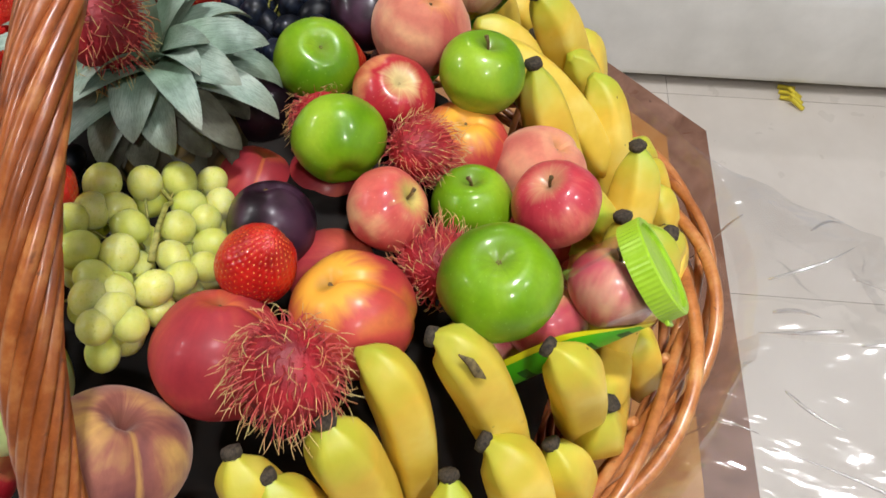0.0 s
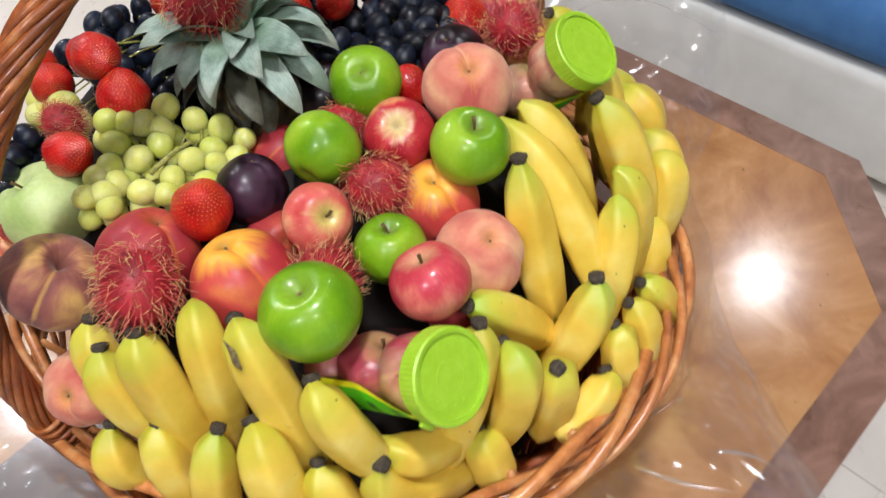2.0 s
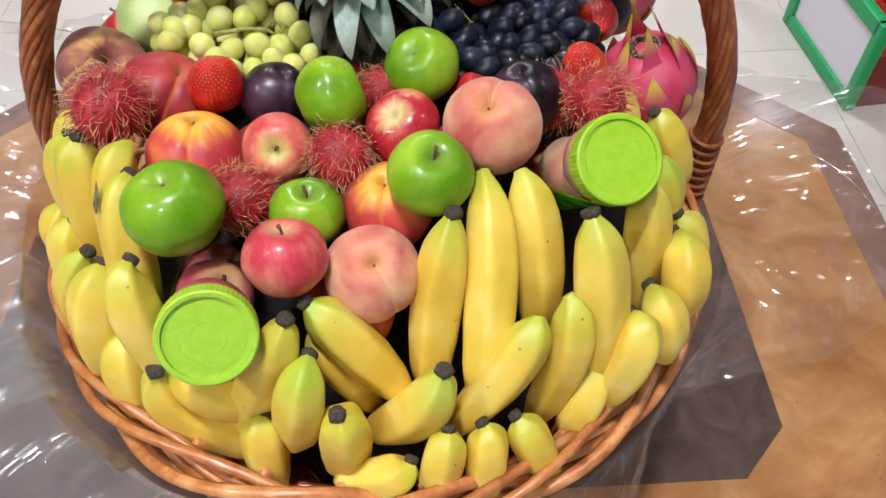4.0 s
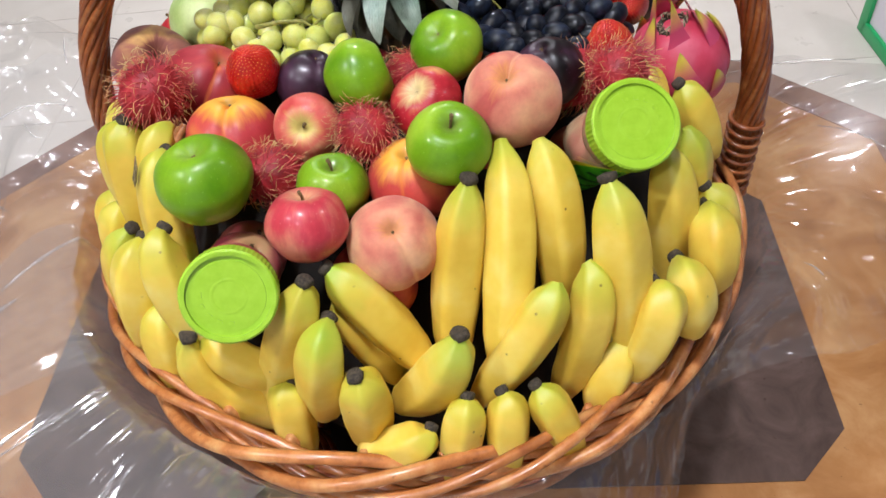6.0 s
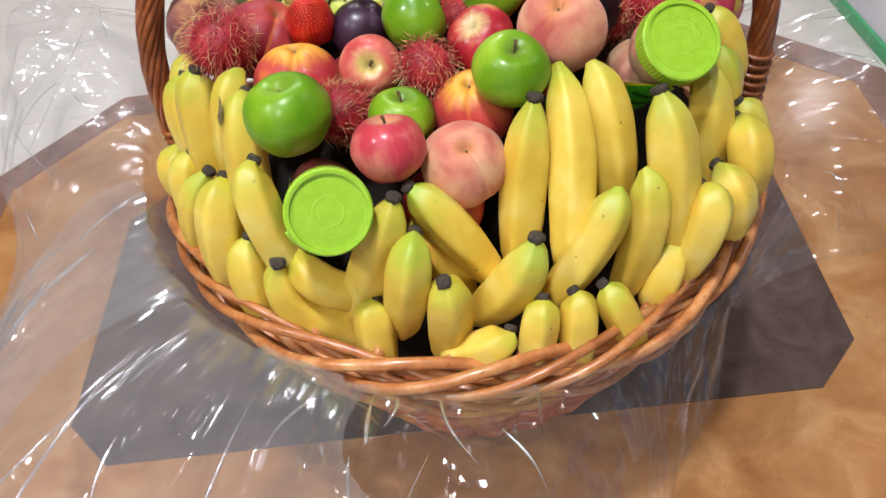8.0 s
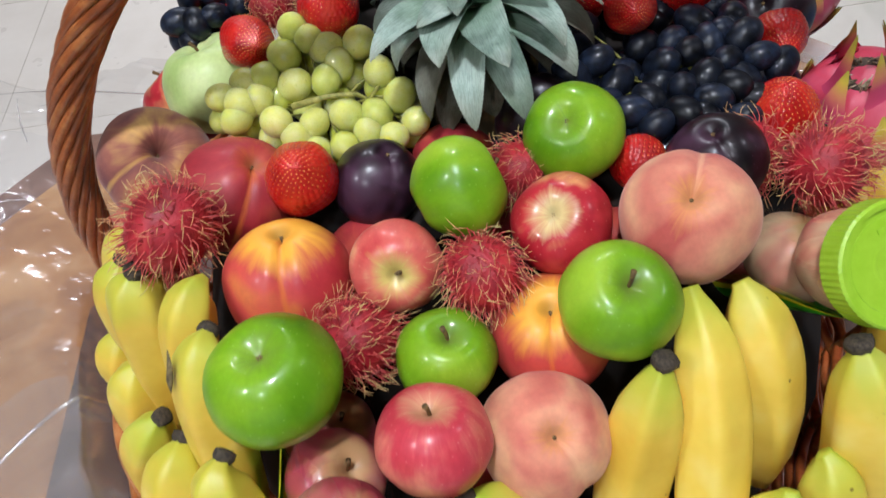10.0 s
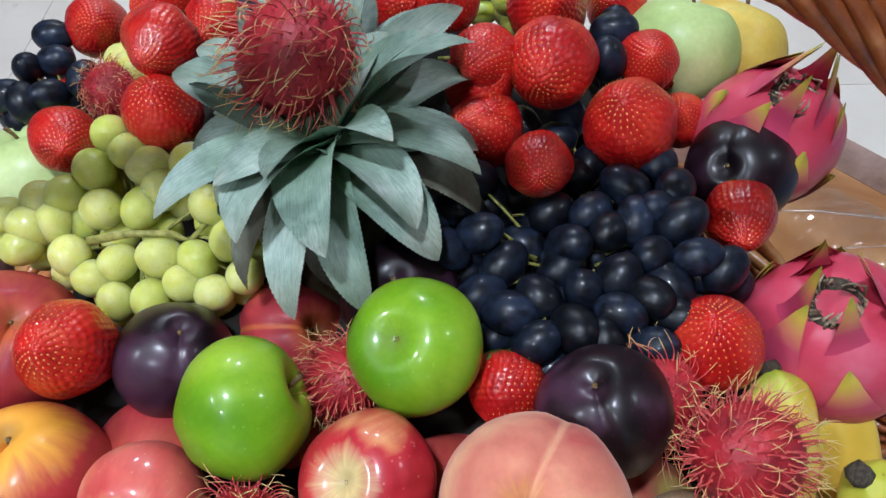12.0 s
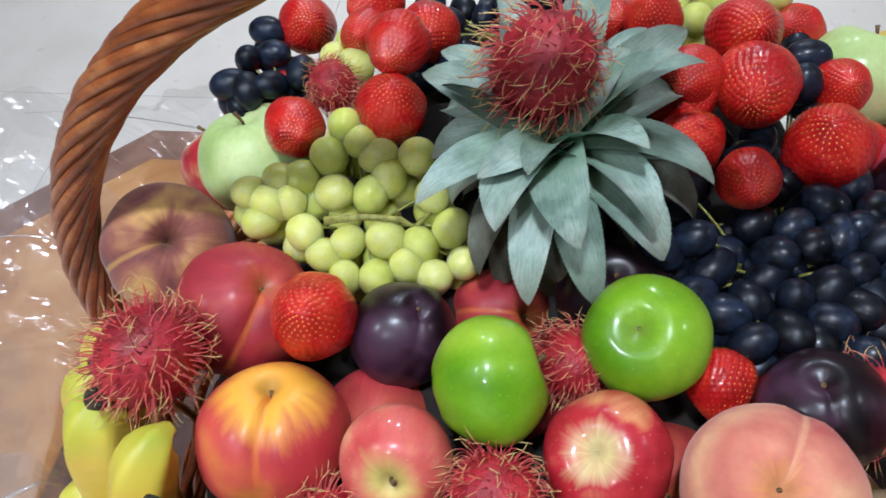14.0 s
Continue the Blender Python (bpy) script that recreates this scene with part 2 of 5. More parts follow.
m = Mat("rambutan_shell", rgb(156, 30, 42), 0.5)
RAMBUTAN = m.colour(m.ramp(m.noise(m.shifted(), 1.6, 5), (0.3, rgb(116, 16, 28)), (0.6, rgb(176, 34, 46)), (0.8, rgb(196, 72, 64)))).bump(m.noise(m.shifted(), 9, 2), 0.6, 0.002).m
m = Mat("rambutan_hair", rgb(186, 60, 62), 0.5)
HAIR = m.colour(m.ramp(m.noise(m.coord.outputs["Object"], 2.5, 2), (0.3, rgb(160, 34, 46)), (0.7, rgb(206, 92, 82)))).m
m = Mat("rambutan_hair_tip", rgb(206, 156, 96), 0.5)
HAIR_TIP = m.colour(m.ramp(m.noise(m.coord.outputs["Object"], 1.6, 2), (0.36, rgb(206, 140, 96)), (0.60, rgb(200, 182, 116)))).m

m = Mat("pineapple_leaf", rgb(132, 150, 138), 0.42)
v = m.shifted("Generated", 5.0)
mp = m.node("ShaderNodeMapping")
mp.inputs["Scale"].default_value = (30, 2.2, 6)
m.link(v, mp.inputs["Vector"])
lines = m.noise(mp.outputs[0], 2.0, 4.0)
blot = m.noise(m.shifted("Object"), 34, 5.0, 0.6)
col = m.ramp(blot, (0.30, rgb(110, 130, 116)), (0.45, rgb(152, 172, 158)), (0.58, rgb(178, 194, 180)), (0.72, rgb(214, 222, 214)))
col = m.mix(0.5, col, m.ramp(lines, (0.34, (0.30, 0.33, 0.30)), (0.56, WHITE)), "MULTIPLY")
sep = m.node("ShaderNodeSeparateXYZ")
m.link(m.coord.outputs["Generated"], sep.inputs[0])
along = m.mix(0.25, sep.outputs[1], blot)
col = m.mix(m.ramp(along, (0.1, (0.7, 0.7, 0.7)), (0.6, BLACK)), col, rgb(150, 190, 146))
col = m.mix(m.ramp(along, (0.72, BLACK), (0.88, (0.5, 0.5, 0.5))), col, rgb(118, 106, 84))
info = m.node("ShaderNodeObjectInfo")
col = m.mix(0.6, col, m.ramp(info.outputs["Random"], (0.0, rgb(122, 116, 100)), (0.3, rgb(190, 200, 190)), (1.0, WHITE)), "MULTIPLY")
LEAF = m.colour(col).bump(lines, 0.4, 0.001).m
# darker grey-brown leaf tone, painting in the shade low in the crown
m = Mat("shaded_pineapple_leaf", rgb(96, 92, 78), 0.6)
mp = m.node("ShaderNodeMapping")
mp.inputs["Scale"].default_value = (30, 2.2, 6)
m.link(m.shifted("Generated", 5.0), mp.inputs["Vector"])
lines = m.noise(mp.outputs[0], 2.4, 4.0)
SHADED_LEAF = m.colour(m.mix(0.5, m.ramp(m.noise(m.shifted("Object"), 40, 5.0), (0.3, rgb(58, 52, 38)), (0.55, rgb(96, 96, 80)), (0.75, rgb(132, 138, 124))), m.ramp(lines, (0.34, (0.3, 0.3, 0.26)), (0.56, WHITE)), "MULTIPLY")).bump(lines, 0.5, 0.001).m
m = Mat("pineapple_rind", rgb(92, 70, 30), 0.6)
vo = m.node("ShaderNodeTexVoronoi", Scale=60.0)
m.link(m.coord.outputs["Object"], vo.inputs["Vector"])
RIND = m.colour(m.ramp(vo.outputs["Distance"], (0.1, rgb(150, 120, 60)), (0.6, rgb(52, 44, 22)))).bump(vo.outputs["Distance"], 0.9, 0.004).m

m = Mat("dragon_fruit_skin", rgb(206, 54, 96), 0.38, Coat_Weight=0.2)
v = m.shifted()
m.b.inputs["Subsurface Weight"].default_value = 0.08
m.b.inputs["Subsurface Scale"].default_value = 0.004
DRAGON = m.colour(m.ramp(m.noise(v, 26, 4), (0.3, rgb(178, 46, 68)), (0.55, rgb(200, 68, 92)), (0.8, rgb(212, 108, 128)))).bump(m.noise(v, 160, 3), 0.2, 0.001).m
m = Mat("dragon_fruit_scale", rgb(206, 170, 60), 0.45)
sep = m.node("ShaderNodeSeparateXYZ")
m.link(m.coord.outputs["Generated"], sep.inputs[0])
w = m.mix(0.25, sep.outputs[2], m.noise(m.shifted(), 50, 3))
SCALE = m.colour(m.ramp(w, (0.42, rgb(204, 72, 108)), (0.6, rgb(220, 150, 104)), (0.74, rgb(210, 188, 72)), (0.95, rgb(140, 154, 58)))).m
m = Mat("dried_flower", rgb(150, 130, 104), 0.9)
DRIED = m.colour(m.ramp(m.noise(m.coord.outputs["Object"], 160, 4), (0.34, rgb(54, 42, 30)), (0.5, rgb(150, 134, 104)), (0.7, rgb(214, 204, 180)))).m


def wicker(name, low, mid, high):
    m = Mat(name, mid, 0.36, Coat_Weight=0.35, Coat_Roughness=0.2)
    v = m.shifted("Object", 3.0)
    col = m.ramp(m.noise(v, 36, 5.0, 0.65), (0.3, low), (0.52, mid), (0.74, high))
    knots = m.ramp(m.noise(v, 130, 3.0), (0.66, BLACK), (0.76, (0.7, 0.7, 0.7)))
    info = m.node("ShaderNodeObjectInfo")
    col = m.mix(m.ramp(info.outputs["Random"], (0.0, BLACK), (1.0, (0.45, 0.45, 0.45))), col, low)
    m.colour(m.mix(knots, col, rgb(70, 32, 12))).bump(m.noise(v, 240, 3.0), 0.25, 0.001)
    return m.m


WICKER = wicker("varnished_wicker", rgb(136, 72, 32), rgb(202, 130, 72), rgb(232, 182, 120))
WICKER_BODY = wicker("varnished_body_wicker", rgb(140, 62, 26), rgb(206, 108, 56), rgb(228, 150, 92))
WICKER_DARK = wicker("varnished_handle_wicker", rgb(104, 48, 16), rgb(160, 86, 38), rgb(206, 140, 80))
# near-black filler; the colour stands in for shade between the fruit
m = Mat("gap_shade_fill", rgb(58, 40, 26), 0.9)
GAP_SHADE = m.colour(m.ramp(m.noise(m.coord.outputs["Object"], 30, 5), (0.3, rgb(9, 7, 5)), (0.7, rgb(30, 21, 14)))).m


def film(name, lo, hi, tint, rough, crinkle, milky=0.0, facets=0.0):
    """Thin clear plastic: it lets light through and shines at its folds."""
    m = bpy.data.materials.new(name)
    m.use_nodes = True
    t = m.node_tree
    t.nodes.clear()
    out = t.nodes.new("ShaderNodeOutputMaterial")
    mix = t.nodes.new("ShaderNodeMixShader")
    clear = t.nodes.new("ShaderNodeBsdfTransparent")
    gloss = t.nodes.new("ShaderNodeBsdfGlossy")
    clear.inputs[0].default_value = tint
    gloss.inputs["Roughness"].default_value = rough
    fres = t.nodes.new("ShaderNodeFresnel")
    fres.inputs[0].default_value = 1.45
    rng = t.nodes.new("ShaderNodeMapRange")
    rng.inputs[3].default_value, rng.inputs[4].default_value = lo, hi
    coord = t.nodes.new("ShaderNodeTexCoord")
    nz = t.nodes.new("ShaderNodeTexNoise")
    nz.inputs["Scale"].default_value, nz.inputs["Detail"].default_value = 38.0, 4.0
    bump = t.nodes.new("ShaderNodeBump")
    bump.inputs["Strength"].default_value, bump.inputs["Distance"].default_value = crinkle, 0.004
    if facets:
        # stretched cells, each with a tilt of its own, drawn out from the basket's middle
        sep = t.nodes.new("ShaderNodeSeparateXYZ")
        t.links.new(coord.outputs["Object"], sep.inputs[0])
        ang = t.nodes.new("ShaderNodeMath")
        ang.operation = "ARCTAN2"
        t.links.new(sep.outputs[1], ang.inputs[0])
        t.links.new(sep.outputs[0], ang.inputs[1])
        ln = t.nodes.new("ShaderNodeVectorMath")
        ln.operation = "LENGTH"
        t.links.new(coord.outputs["Object"], ln.inputs[0])
        normal = coord.outputs["Normal"]
        for around, out_by, tilt in ((48.0, 5.0, facets), (110.0, 16.0, facets * 0.4)):
            com = t.nodes.new("ShaderNodeCombineXYZ")
            for src, k, i in ((ang.outputs[0], around, 0), (ln.outputs["Value"], out_by, 1)):
                mul = t.nodes.new("ShaderNodeMath")
                mul.operation = "MULTIPLY"
                mul.inputs[1].default_value = k
                t.links.new(src, mul.inputs[0])
                t.links.new(mul.outputs[0], com.inputs[i])
            vo = t.nodes.new("ShaderNodeTexVoronoi")
            vo.inputs["Scale"].default_value = 1.0
            t.links.new(com.outputs[0], vo.inputs["Vector"])
            mad = t.nodes.new("ShaderNodeVectorMath")
            mad.operation = "MULTIPLY_ADD"
            mad.inputs[1].default_value, mad.inputs[2].default_value = (tilt,) * 3, (-tilt / 2,) * 3
            t.links.new(vo.outputs["Color"], mad.inputs[0])
            add = t.nodes.new("ShaderNodeVectorMath")
            add.operation = "ADD"
            t.links.new(normal, add.inputs[0])
            t.links.new(mad.outputs[0], add.inputs[1])
            normal = add.outputs[0]
        unit = t.nodes.new("ShaderNodeVectorMath")
        unit.operation = "NORMALIZE"
        t.links.new(normal, unit.inputs[0])
        t.links.new(unit.outputs[0], bump.inputs["Normal"])
    for a, b in ((coord.outputs["Object"], nz.inputs["Vector"]), (nz.outputs["Fac"], bump.inputs["Height"]), (bump.outputs[0], gloss.inputs["Normal"]), (fres.outputs[0], rng.inputs[0]),
                 (rng.outputs[0], mix.inputs[0]), (clear.outputs[0], mix.inputs[1]), (gloss.outputs[0], mix.inputs[2]), (mix.outputs[0], out.inputs[0])):
        t.links.new(a, b)
    if milky:
        # slight haze of the plastic, raised to stand in for reflected light
        pale = t.nodes.new("ShaderNodeBsdfDiffuse")
        pale.inputs[0].default_value = (0.9, 0.9, 0.92, 1)
        both = t.nodes.new("ShaderNodeMixShader")
        both.inputs[0].default_value = milky
        for a, b in ((mix.outputs[0], both.inputs[1]), (pale.outputs[0], both.inputs[2]), (both.outputs[0], out.inputs[0])):
            t.links.new(a, b)
    return m


CELLOPHANE = film("cellophane", 0.022, 0.13, (0.985, 0.985, 0.985, 1), 0.11, 0.06, 0.022, 0.55)
CLEAR_WRAP = film("clear_wrap", 0.006, 0.06, (0.99, 0.99, 0.99, 1), 0.09, 0.2, 0.0, 0.5)
GLINT_CREASE = film("cellophane_glint_crease", 0.3, 0.6, (0.985, 0.985, 0.985, 1), 0.2, 0.1, 0.06)
FOLD = film("cellophane_fold", 0.025, 0.16, (0.97, 0.97, 0.97, 1), 0.12, 0.08, 0.06, 0.5)
FLAP = film("crumpled_cellophane", 0.08, 0.3, (0.97, 0.97, 0.97, 1), 0.12, 0.5, 0.13, 0.7)
CLEAR_PLASTIC = film("clear_plastic", 0.035, 0.35, (0.985, 0.99, 0.985, 1), 0.05, 0.05)

m = Mat("lime_lid_plastic", rgb(150, 200, 34), 0.35, Coat_Weight=0.1)
LID = m.colour(m.ramp(m.noise(m.coord.outputs["Object"], 90, 3), (0.3, rgb(146, 188, 34)), (0.7, rgb(162, 202, 54)))).bump(m.noise(m.coord.outputs["Object"], 300, 2), 0.1, 0.0005).m
LABEL = Mat("green_label", rgb(70, 186, 24), 0.4).m
LABEL_EDGE = Mat("yellow_label_edge", rgb(228, 226, 30), 0.4).m
LABEL_INK = Mat("dark_green_ink", rgb(20, 96, 24), 0.5).m


def stone(name, low, mid, high, rough, scale=9.0, specks=rgb(60, 40, 26)):
    m = Mat(name, mid, rough, Coat_Weight=0.9, Coat_Roughness=0.17, Specular_IOR_Level=0.3)
    v = m.shifted("Object", 2.0)
    col = m.ramp(m.noise(v, scale, 7.0, 0.62, 0.6), (0.3, low), (0.5, mid), (0.7, high))
    dots = m.ramp(m.noise(v, 130, 2.0), (0.72, BLACK), (0.78, (0.75, 0.75, 0.75)))
    m.colour(m.mix(dots, col, specks)).rough_by(m.noise(v, 22, 5.0), rough - 0.08, rough + 0.14)
    return m.m


FIELD = stone("tan_marble", rgb(142, 90, 44), rgb(170, 118, 68), rgb(194, 148, 98), 0.34)
BORDER = stone("brown_marble_border", rgb(104, 72, 58), rgb(128, 94, 78), rgb(150, 114, 98), 0.28, 14)
INLAY = stone("dark_marble_inlay", rgb(62, 46, 40), rgb(84, 66, 59), rgb(104, 84, 77), 0.34, 14)
EDGE = stone("table_edge_stone", rgb(96, 66, 52), rgb(122, 88, 72), rgb(140, 106, 88), 0.4, 14)
m = Mat("floor_tile_glaze", rgb(222, 216, 208), 0.22)
v = m.shifted("Object", 9.0)
TILE = m.colour(m.ramp(m.noise(v, 5.0, 6.0, 0.6), (0.3, rgb(206, 197, 186)), (0.7, rgb(218, 210, 200)))).rough_by(m.noise(v, 14, 4), 0.22, 0.38).m
m = Mat("grout", rgb(150, 142, 132), 0.9)
GROUT = m.colour(m.ramp(m.noise(m.coord.outputs["Object"], 60, 4), (0.3, rgb(190, 181, 171)), (0.7, rgb(202, 194, 184)))).m
# greyer than off-white, to lower the fill bounced by the unseen room shell
m = Mat("wall_paint", rgb(196, 188, 176), 0.7)
WALL = m.colour(m.ramp(m.noise(m.coord.outputs["Object"], 3.0, 5), (0.3, rgb(150, 143, 133)), (0.7, rgb(164, 157, 148)))).bump(m.noise(m.coord.outputs["Object"], 180, 3), 0.1, 0.001).m
m = Mat("white_leatherette", rgb(222, 220, 214), 0.45)
SOFA_WHITE = m.colour(m.ramp(m.noise(m.coord.outputs["Object"], 7.0, 5), (0.3, rgb(212, 210, 203)), (0.7, rgb(230, 228, 222)))).bump(m.noise(m.coord.outputs["Object"], 260, 3), 0.2, 0.001).m
m = Mat("blue_cushion_fabric", rgb(62, 112, 168), 0.8)
SOFA_BLUE = m.colour(m.ramp(m.noise(m.coord.outputs["Object"], 9.0, 6), (0.3, rgb(48, 96, 152)), (0.7, rgb(78, 128, 182)))).bump(m.noise(m.coord.outputs["Object"], 500, 3), 0.4, 0.001).m
DARK = Mat("dark_plinth", rgb(48, 40, 34), 0.8).m
TOY_GREEN = Mat("green_toy_plastic", rgb(28, 160, 92), 0.35).m
TOY_WHITE = Mat("white_toy_panel", rgb(224, 218, 226), 0.5).m
m = Mat("red_toy_bricks", rgb(176, 44, 34), 0.5)
br = m.node("ShaderNodeTexBrick", Scale=9.0)
br.inputs["Color1"].default_value, br.inputs["Color2"].default_value, br.inputs["Mortar"].default_value = rgb(182, 48, 36), rgb(166, 40, 32), rgb(120, 26, 22)
m.link(m.coord.outputs["Object"], br.inputs["Vector"])
TOY_RED = m.colour(br.outputs["Color"]).m
TOY_ORANGE = Mat("orange_toy_plastic", rgb(232, 140, 30), 0.4).m
m = Mat("lamp_glow", (1, 1, 1, 1), 0.5)
m.b.inputs["Emission Color"].default_value = (1.0, 0.95, 0.88, 1)
m.b.inputs["Emission Strength"].default_value = 14.0
GLOW = m.m
TRIM = Mat("lamp_trim", rgb(236, 234, 230), 0.4).m
YELLOW = Mat("yellow_scrap", rgb(226, 206, 60), 0.6).m


# ---- mesh helpers ----
class Geo:
    """Vertices and faces gathered for one mesh."""

    def __init__(self):
        self.v, self.f, self.k = [], [], []

    def add(self, verts, faces, k=0):
        n = len(self.v)
        self.v += [tuple(p) for p in verts]
        self.f += [tuple(i + n for i in f) for f in faces]
        self.k += [k] * len(faces)
        return self

    def mesh(self, name, mats, smooth=True):
        me = bpy.data.meshes.new(name)
        me.from_pydata(self.v, [], self.f)
        for mat in mats if isinstance(mats, (list, tuple)) else [mats]:
            me.materials.append(mat)
        me.polygons.foreach_set("use_smooth", [smooth] * len(self.f))
        me.polygons.foreach_set("material_index", self.k)
        me.update()
        return me


def part(name, me, parent=None, label="", m=None):
    ob = new(name, me)
    if parent:
        ob.parent = parent
    if m is not None:
        ob.matrix_basis = m
    return tagged(ob, label)


def empty(name, m=None):
    ob = new(name)
    ob.empty_display_size = 0.02
    if m is not None:
        ob.matrix_basis = m
    return ob


def grid_faces(n, m, wrap_u=False, wrap_v=True, off=0):
    """Quads of n rows of m points."""
    rows = n if wrap_u else n - 1
    cols = m if wrap_v else m - 1
    return [(off + i * m + j, off + i * m + (j + 1) % m, off + ((i + 1) % n) * m + (j + 1) % m, off + ((i + 1) % n) * m + j) for i in range(rows) for j in range(cols)]


def tube(g, pts, rad, sides=6, closed=False, k=0, ridge=0.0, ridges=5, cap=True, section=None):
    """A tube along points; rad is a number or one for each point; section scales the radius round it."""
    p = np.asarray(pts, float)
    n = len(p)
    rad = np.full(n, rad) if np.isscalar(rad) else np.asarray(rad, float)
    tan = (np.roll(p, -1, 0) - np.roll(p, 1, 0)) if closed else np.gradient(p, axis=0)
    tan /= np.linalg.norm(tan, axis=1)[:, None] + 1e-12
    ref = np.array([0.0, 0, 1]) if abs(tan[0][2]) < 0.8 else np.array([0.0, 1, 0])
    u = np.cross(tan[0], ref)
    us = []
    for i in range(n):
        u = u - tan[i] * (u @ tan[i])
        u /= np.linalg.norm(u) + 1e-12
        us.append(u)
    us = np.array(us)
    vs = np.cross(tan, us)
    ang = np.linspace(0, 2 * np.pi, sides, endpoint=False)
    if closed:
        d = np.arctan2(us[0] @ vs[-1], us[0] @ us[-1])
        tw = np.linspace(0, d, n)[:, None]
    else:
        tw = np.zeros((n, 1))
    a = ang[None] + tw
    rr = rad[:, None] * (1 + ridge * np.cos(ridges * ang[None]) if section is None else np.asarray(section)[None])
    ring = p[:, None] + us[:, None] * (np.cos(a) * rr)[..., None] + vs[:, None] * (np.sin(a) * rr)[..., None]
    faces = grid_faces(n, sides, closed, True)
    if cap and not closed:
        faces += [tuple(range(sides - 1, -1, -1)), tuple(range((n - 1) * sides, n * sides))]
    return g.add(ring.reshape(-1, 3), [f[::-1] for f in faces], k)


def box(g, x0, y0, z0, x1, y1, z1, k=0, bevel=0.0):
    bm = bmesh.new()
    bmesh.ops.create_cube(bm, size=1)
    for v in bm.verts:
        v.co = ((x0 + x1) / 2 + v.co.x * (x1 - x0), (y0 + y1) / 2 + v.co.y * (y1 - y0), (z0 + z1) / 2 + v.co.z * (z1 - z0))
    if bevel:
        bmesh.ops.bevel(bm, geom=bm.edges[:], offset=bevel, segments=3, affect="EDGES", profile=0.5)
    bm.verts.index_update()
    g.add([v.co[:] for v in bm.verts], [[v.index for v in f.verts] for f in bm.faces], k)
    bm.free()
    return g


def prism(g, poly, z0, z1, k=0):
    n = len(poly)
    g.add([(x, y, z0) for x, y in poly] + [(x, y, z1) for x, y in poly],
          [tuple(range(n - 1, -1, -1)), tuple(range(n, 2 * n))] + [(i, (i + 1) % n, n + (i + 1) % n, n + i) for i in range(n)], k)
    return g


def lathe(g, prof, sides=32, k=0):
    """A profile of (radius, z) turned round z."""
    ang = np.linspace(0, 2 * np.pi, sides, endpoint=False)
    v = [(r * math.cos(a), r * math.sin(a), z) for r, z in prof for a in ang]
    return g.add(v, grid_faces(len(prof), sides), k)


def toward(axis, spin=0.0):
    """The turn that carries z to the axis."""
    return Vector(axis).normalized().to_track_quat("Z", "Y").to_matrix().to_4x4() @ Matrix.Rotation(radians(spin), 4, "Z")


# ---- the room ----
FX0, FX1, FY0, FY1 = -3.6, 3.0, -3.0, 3.6
g = Geo()
box(g, FX0 - 0.1, FY0 - 0.1, -0.1, FX1 + 0.1, FY1 + 0.1, -0.004)
floor = tagged(part("floor", g.mesh("floor", GROUT, False)), "glossy pale beige floor tiles with thin grout lines", "floor", kind="structure")
# walls out of view, assumed; their grey keeps shadows on the fruit deeper
for name, x0, y0, x1, y1 in (("wall_east", FX1, FY0 - 0.1, FX1 + 0.12, FY1 + 0.1), ("wall_west", FX0 - 0.12, FY0 - 0.1, FX0, FY1 + 0.1), ("wall_north", FX0, FY1, FX1, FY1 + 0.12)):
    g = Geo()
    box(g, x0, y0, -0.002, x1, y1, CEIL)
    tagged(part(name, g.mesh(name, WALL, False)), "unseen painted room wall, greyed to cut bounced light", "wall", kind="structure")
# the unseen south wall has a wide window opening, assumed for fill light
WX0, WX1, WZ0, WZ1 = -2.2, 1.2, 0.9, 2.3
g = Geo()
for x0, x1, z0, z1 in ((FX0, WX0, 0, CEIL), (WX1, FX1, 0, CEIL), (WX0, WX1, 0, WZ0), (WX0, WX1, WZ1, CEIL)):
    box(g, x0, FY0 - 0.12, z0, x1, FY0, z1)
tagged(part("wall_south", g.mesh("wall_south", WALL, False)), "unseen greyed wall with an assumed wide window opening for fill light", "wall", kind="structure")
g = Geo()
box(g, FX0, FY0, CEIL, FX1, FY1, CEIL + 0.1)
tagged(part("ceiling", g.mesh("ceiling", WALL, False)), "unseen painted ceiling, greyed to cut bounced light", "ceiling", kind="structure")

g = Geo()
lathe(g, [(0.0, -0.006), (0.075, -0.006)], 24, 0)
glow_mesh = g.mesh("diffuser", GLOW)
g = Geo()
lathe(g, [(0.075, -0.008), (0.1, -0.012), (0.105, 0.0)], 24)
trim_mesh = g.mesh("trim_ring", TRIM)
# lamps out of view: some set by table glints, the rest added fill
for x, y, watts in LAMPS:
    dl = tagged(empty("ceiling_downlight", pose(x, y, CEIL - 0.001)), "unseen round ceiling downlight, added to light the room", "ceiling light", "ceiling downlights")
    part("diffuser", glow_mesh, dl)
    part("trim_ring", trim_mesh, dl)
    lamp_data = bpy.data.lights.new("downlight", "AREA")
    lamp_data.shape, lamp_data.size, lamp_data.energy, lamp_data.color = "DISK", 0.16, watts, (0.97, 0.98, 1.0)
    lamp_data.spread = radians(130)
    l = new("downlight_light", lamp_data)
    l.matrix_basis = pose(x, y, CEIL - 0.02)
# assumed sky light in that opening, added as fill from the front
win = bpy.data.lights.new("fill_window_sky", "AREA")
win.shape, win.size, win.size_y, win.energy, win.color = "RECTANGLE", WX1 - WX0, WZ1 - WZ0, FILL_WINDOW_WATTS, (0.86, 0.94, 1.0)
l = new("fill_window_sky", win)
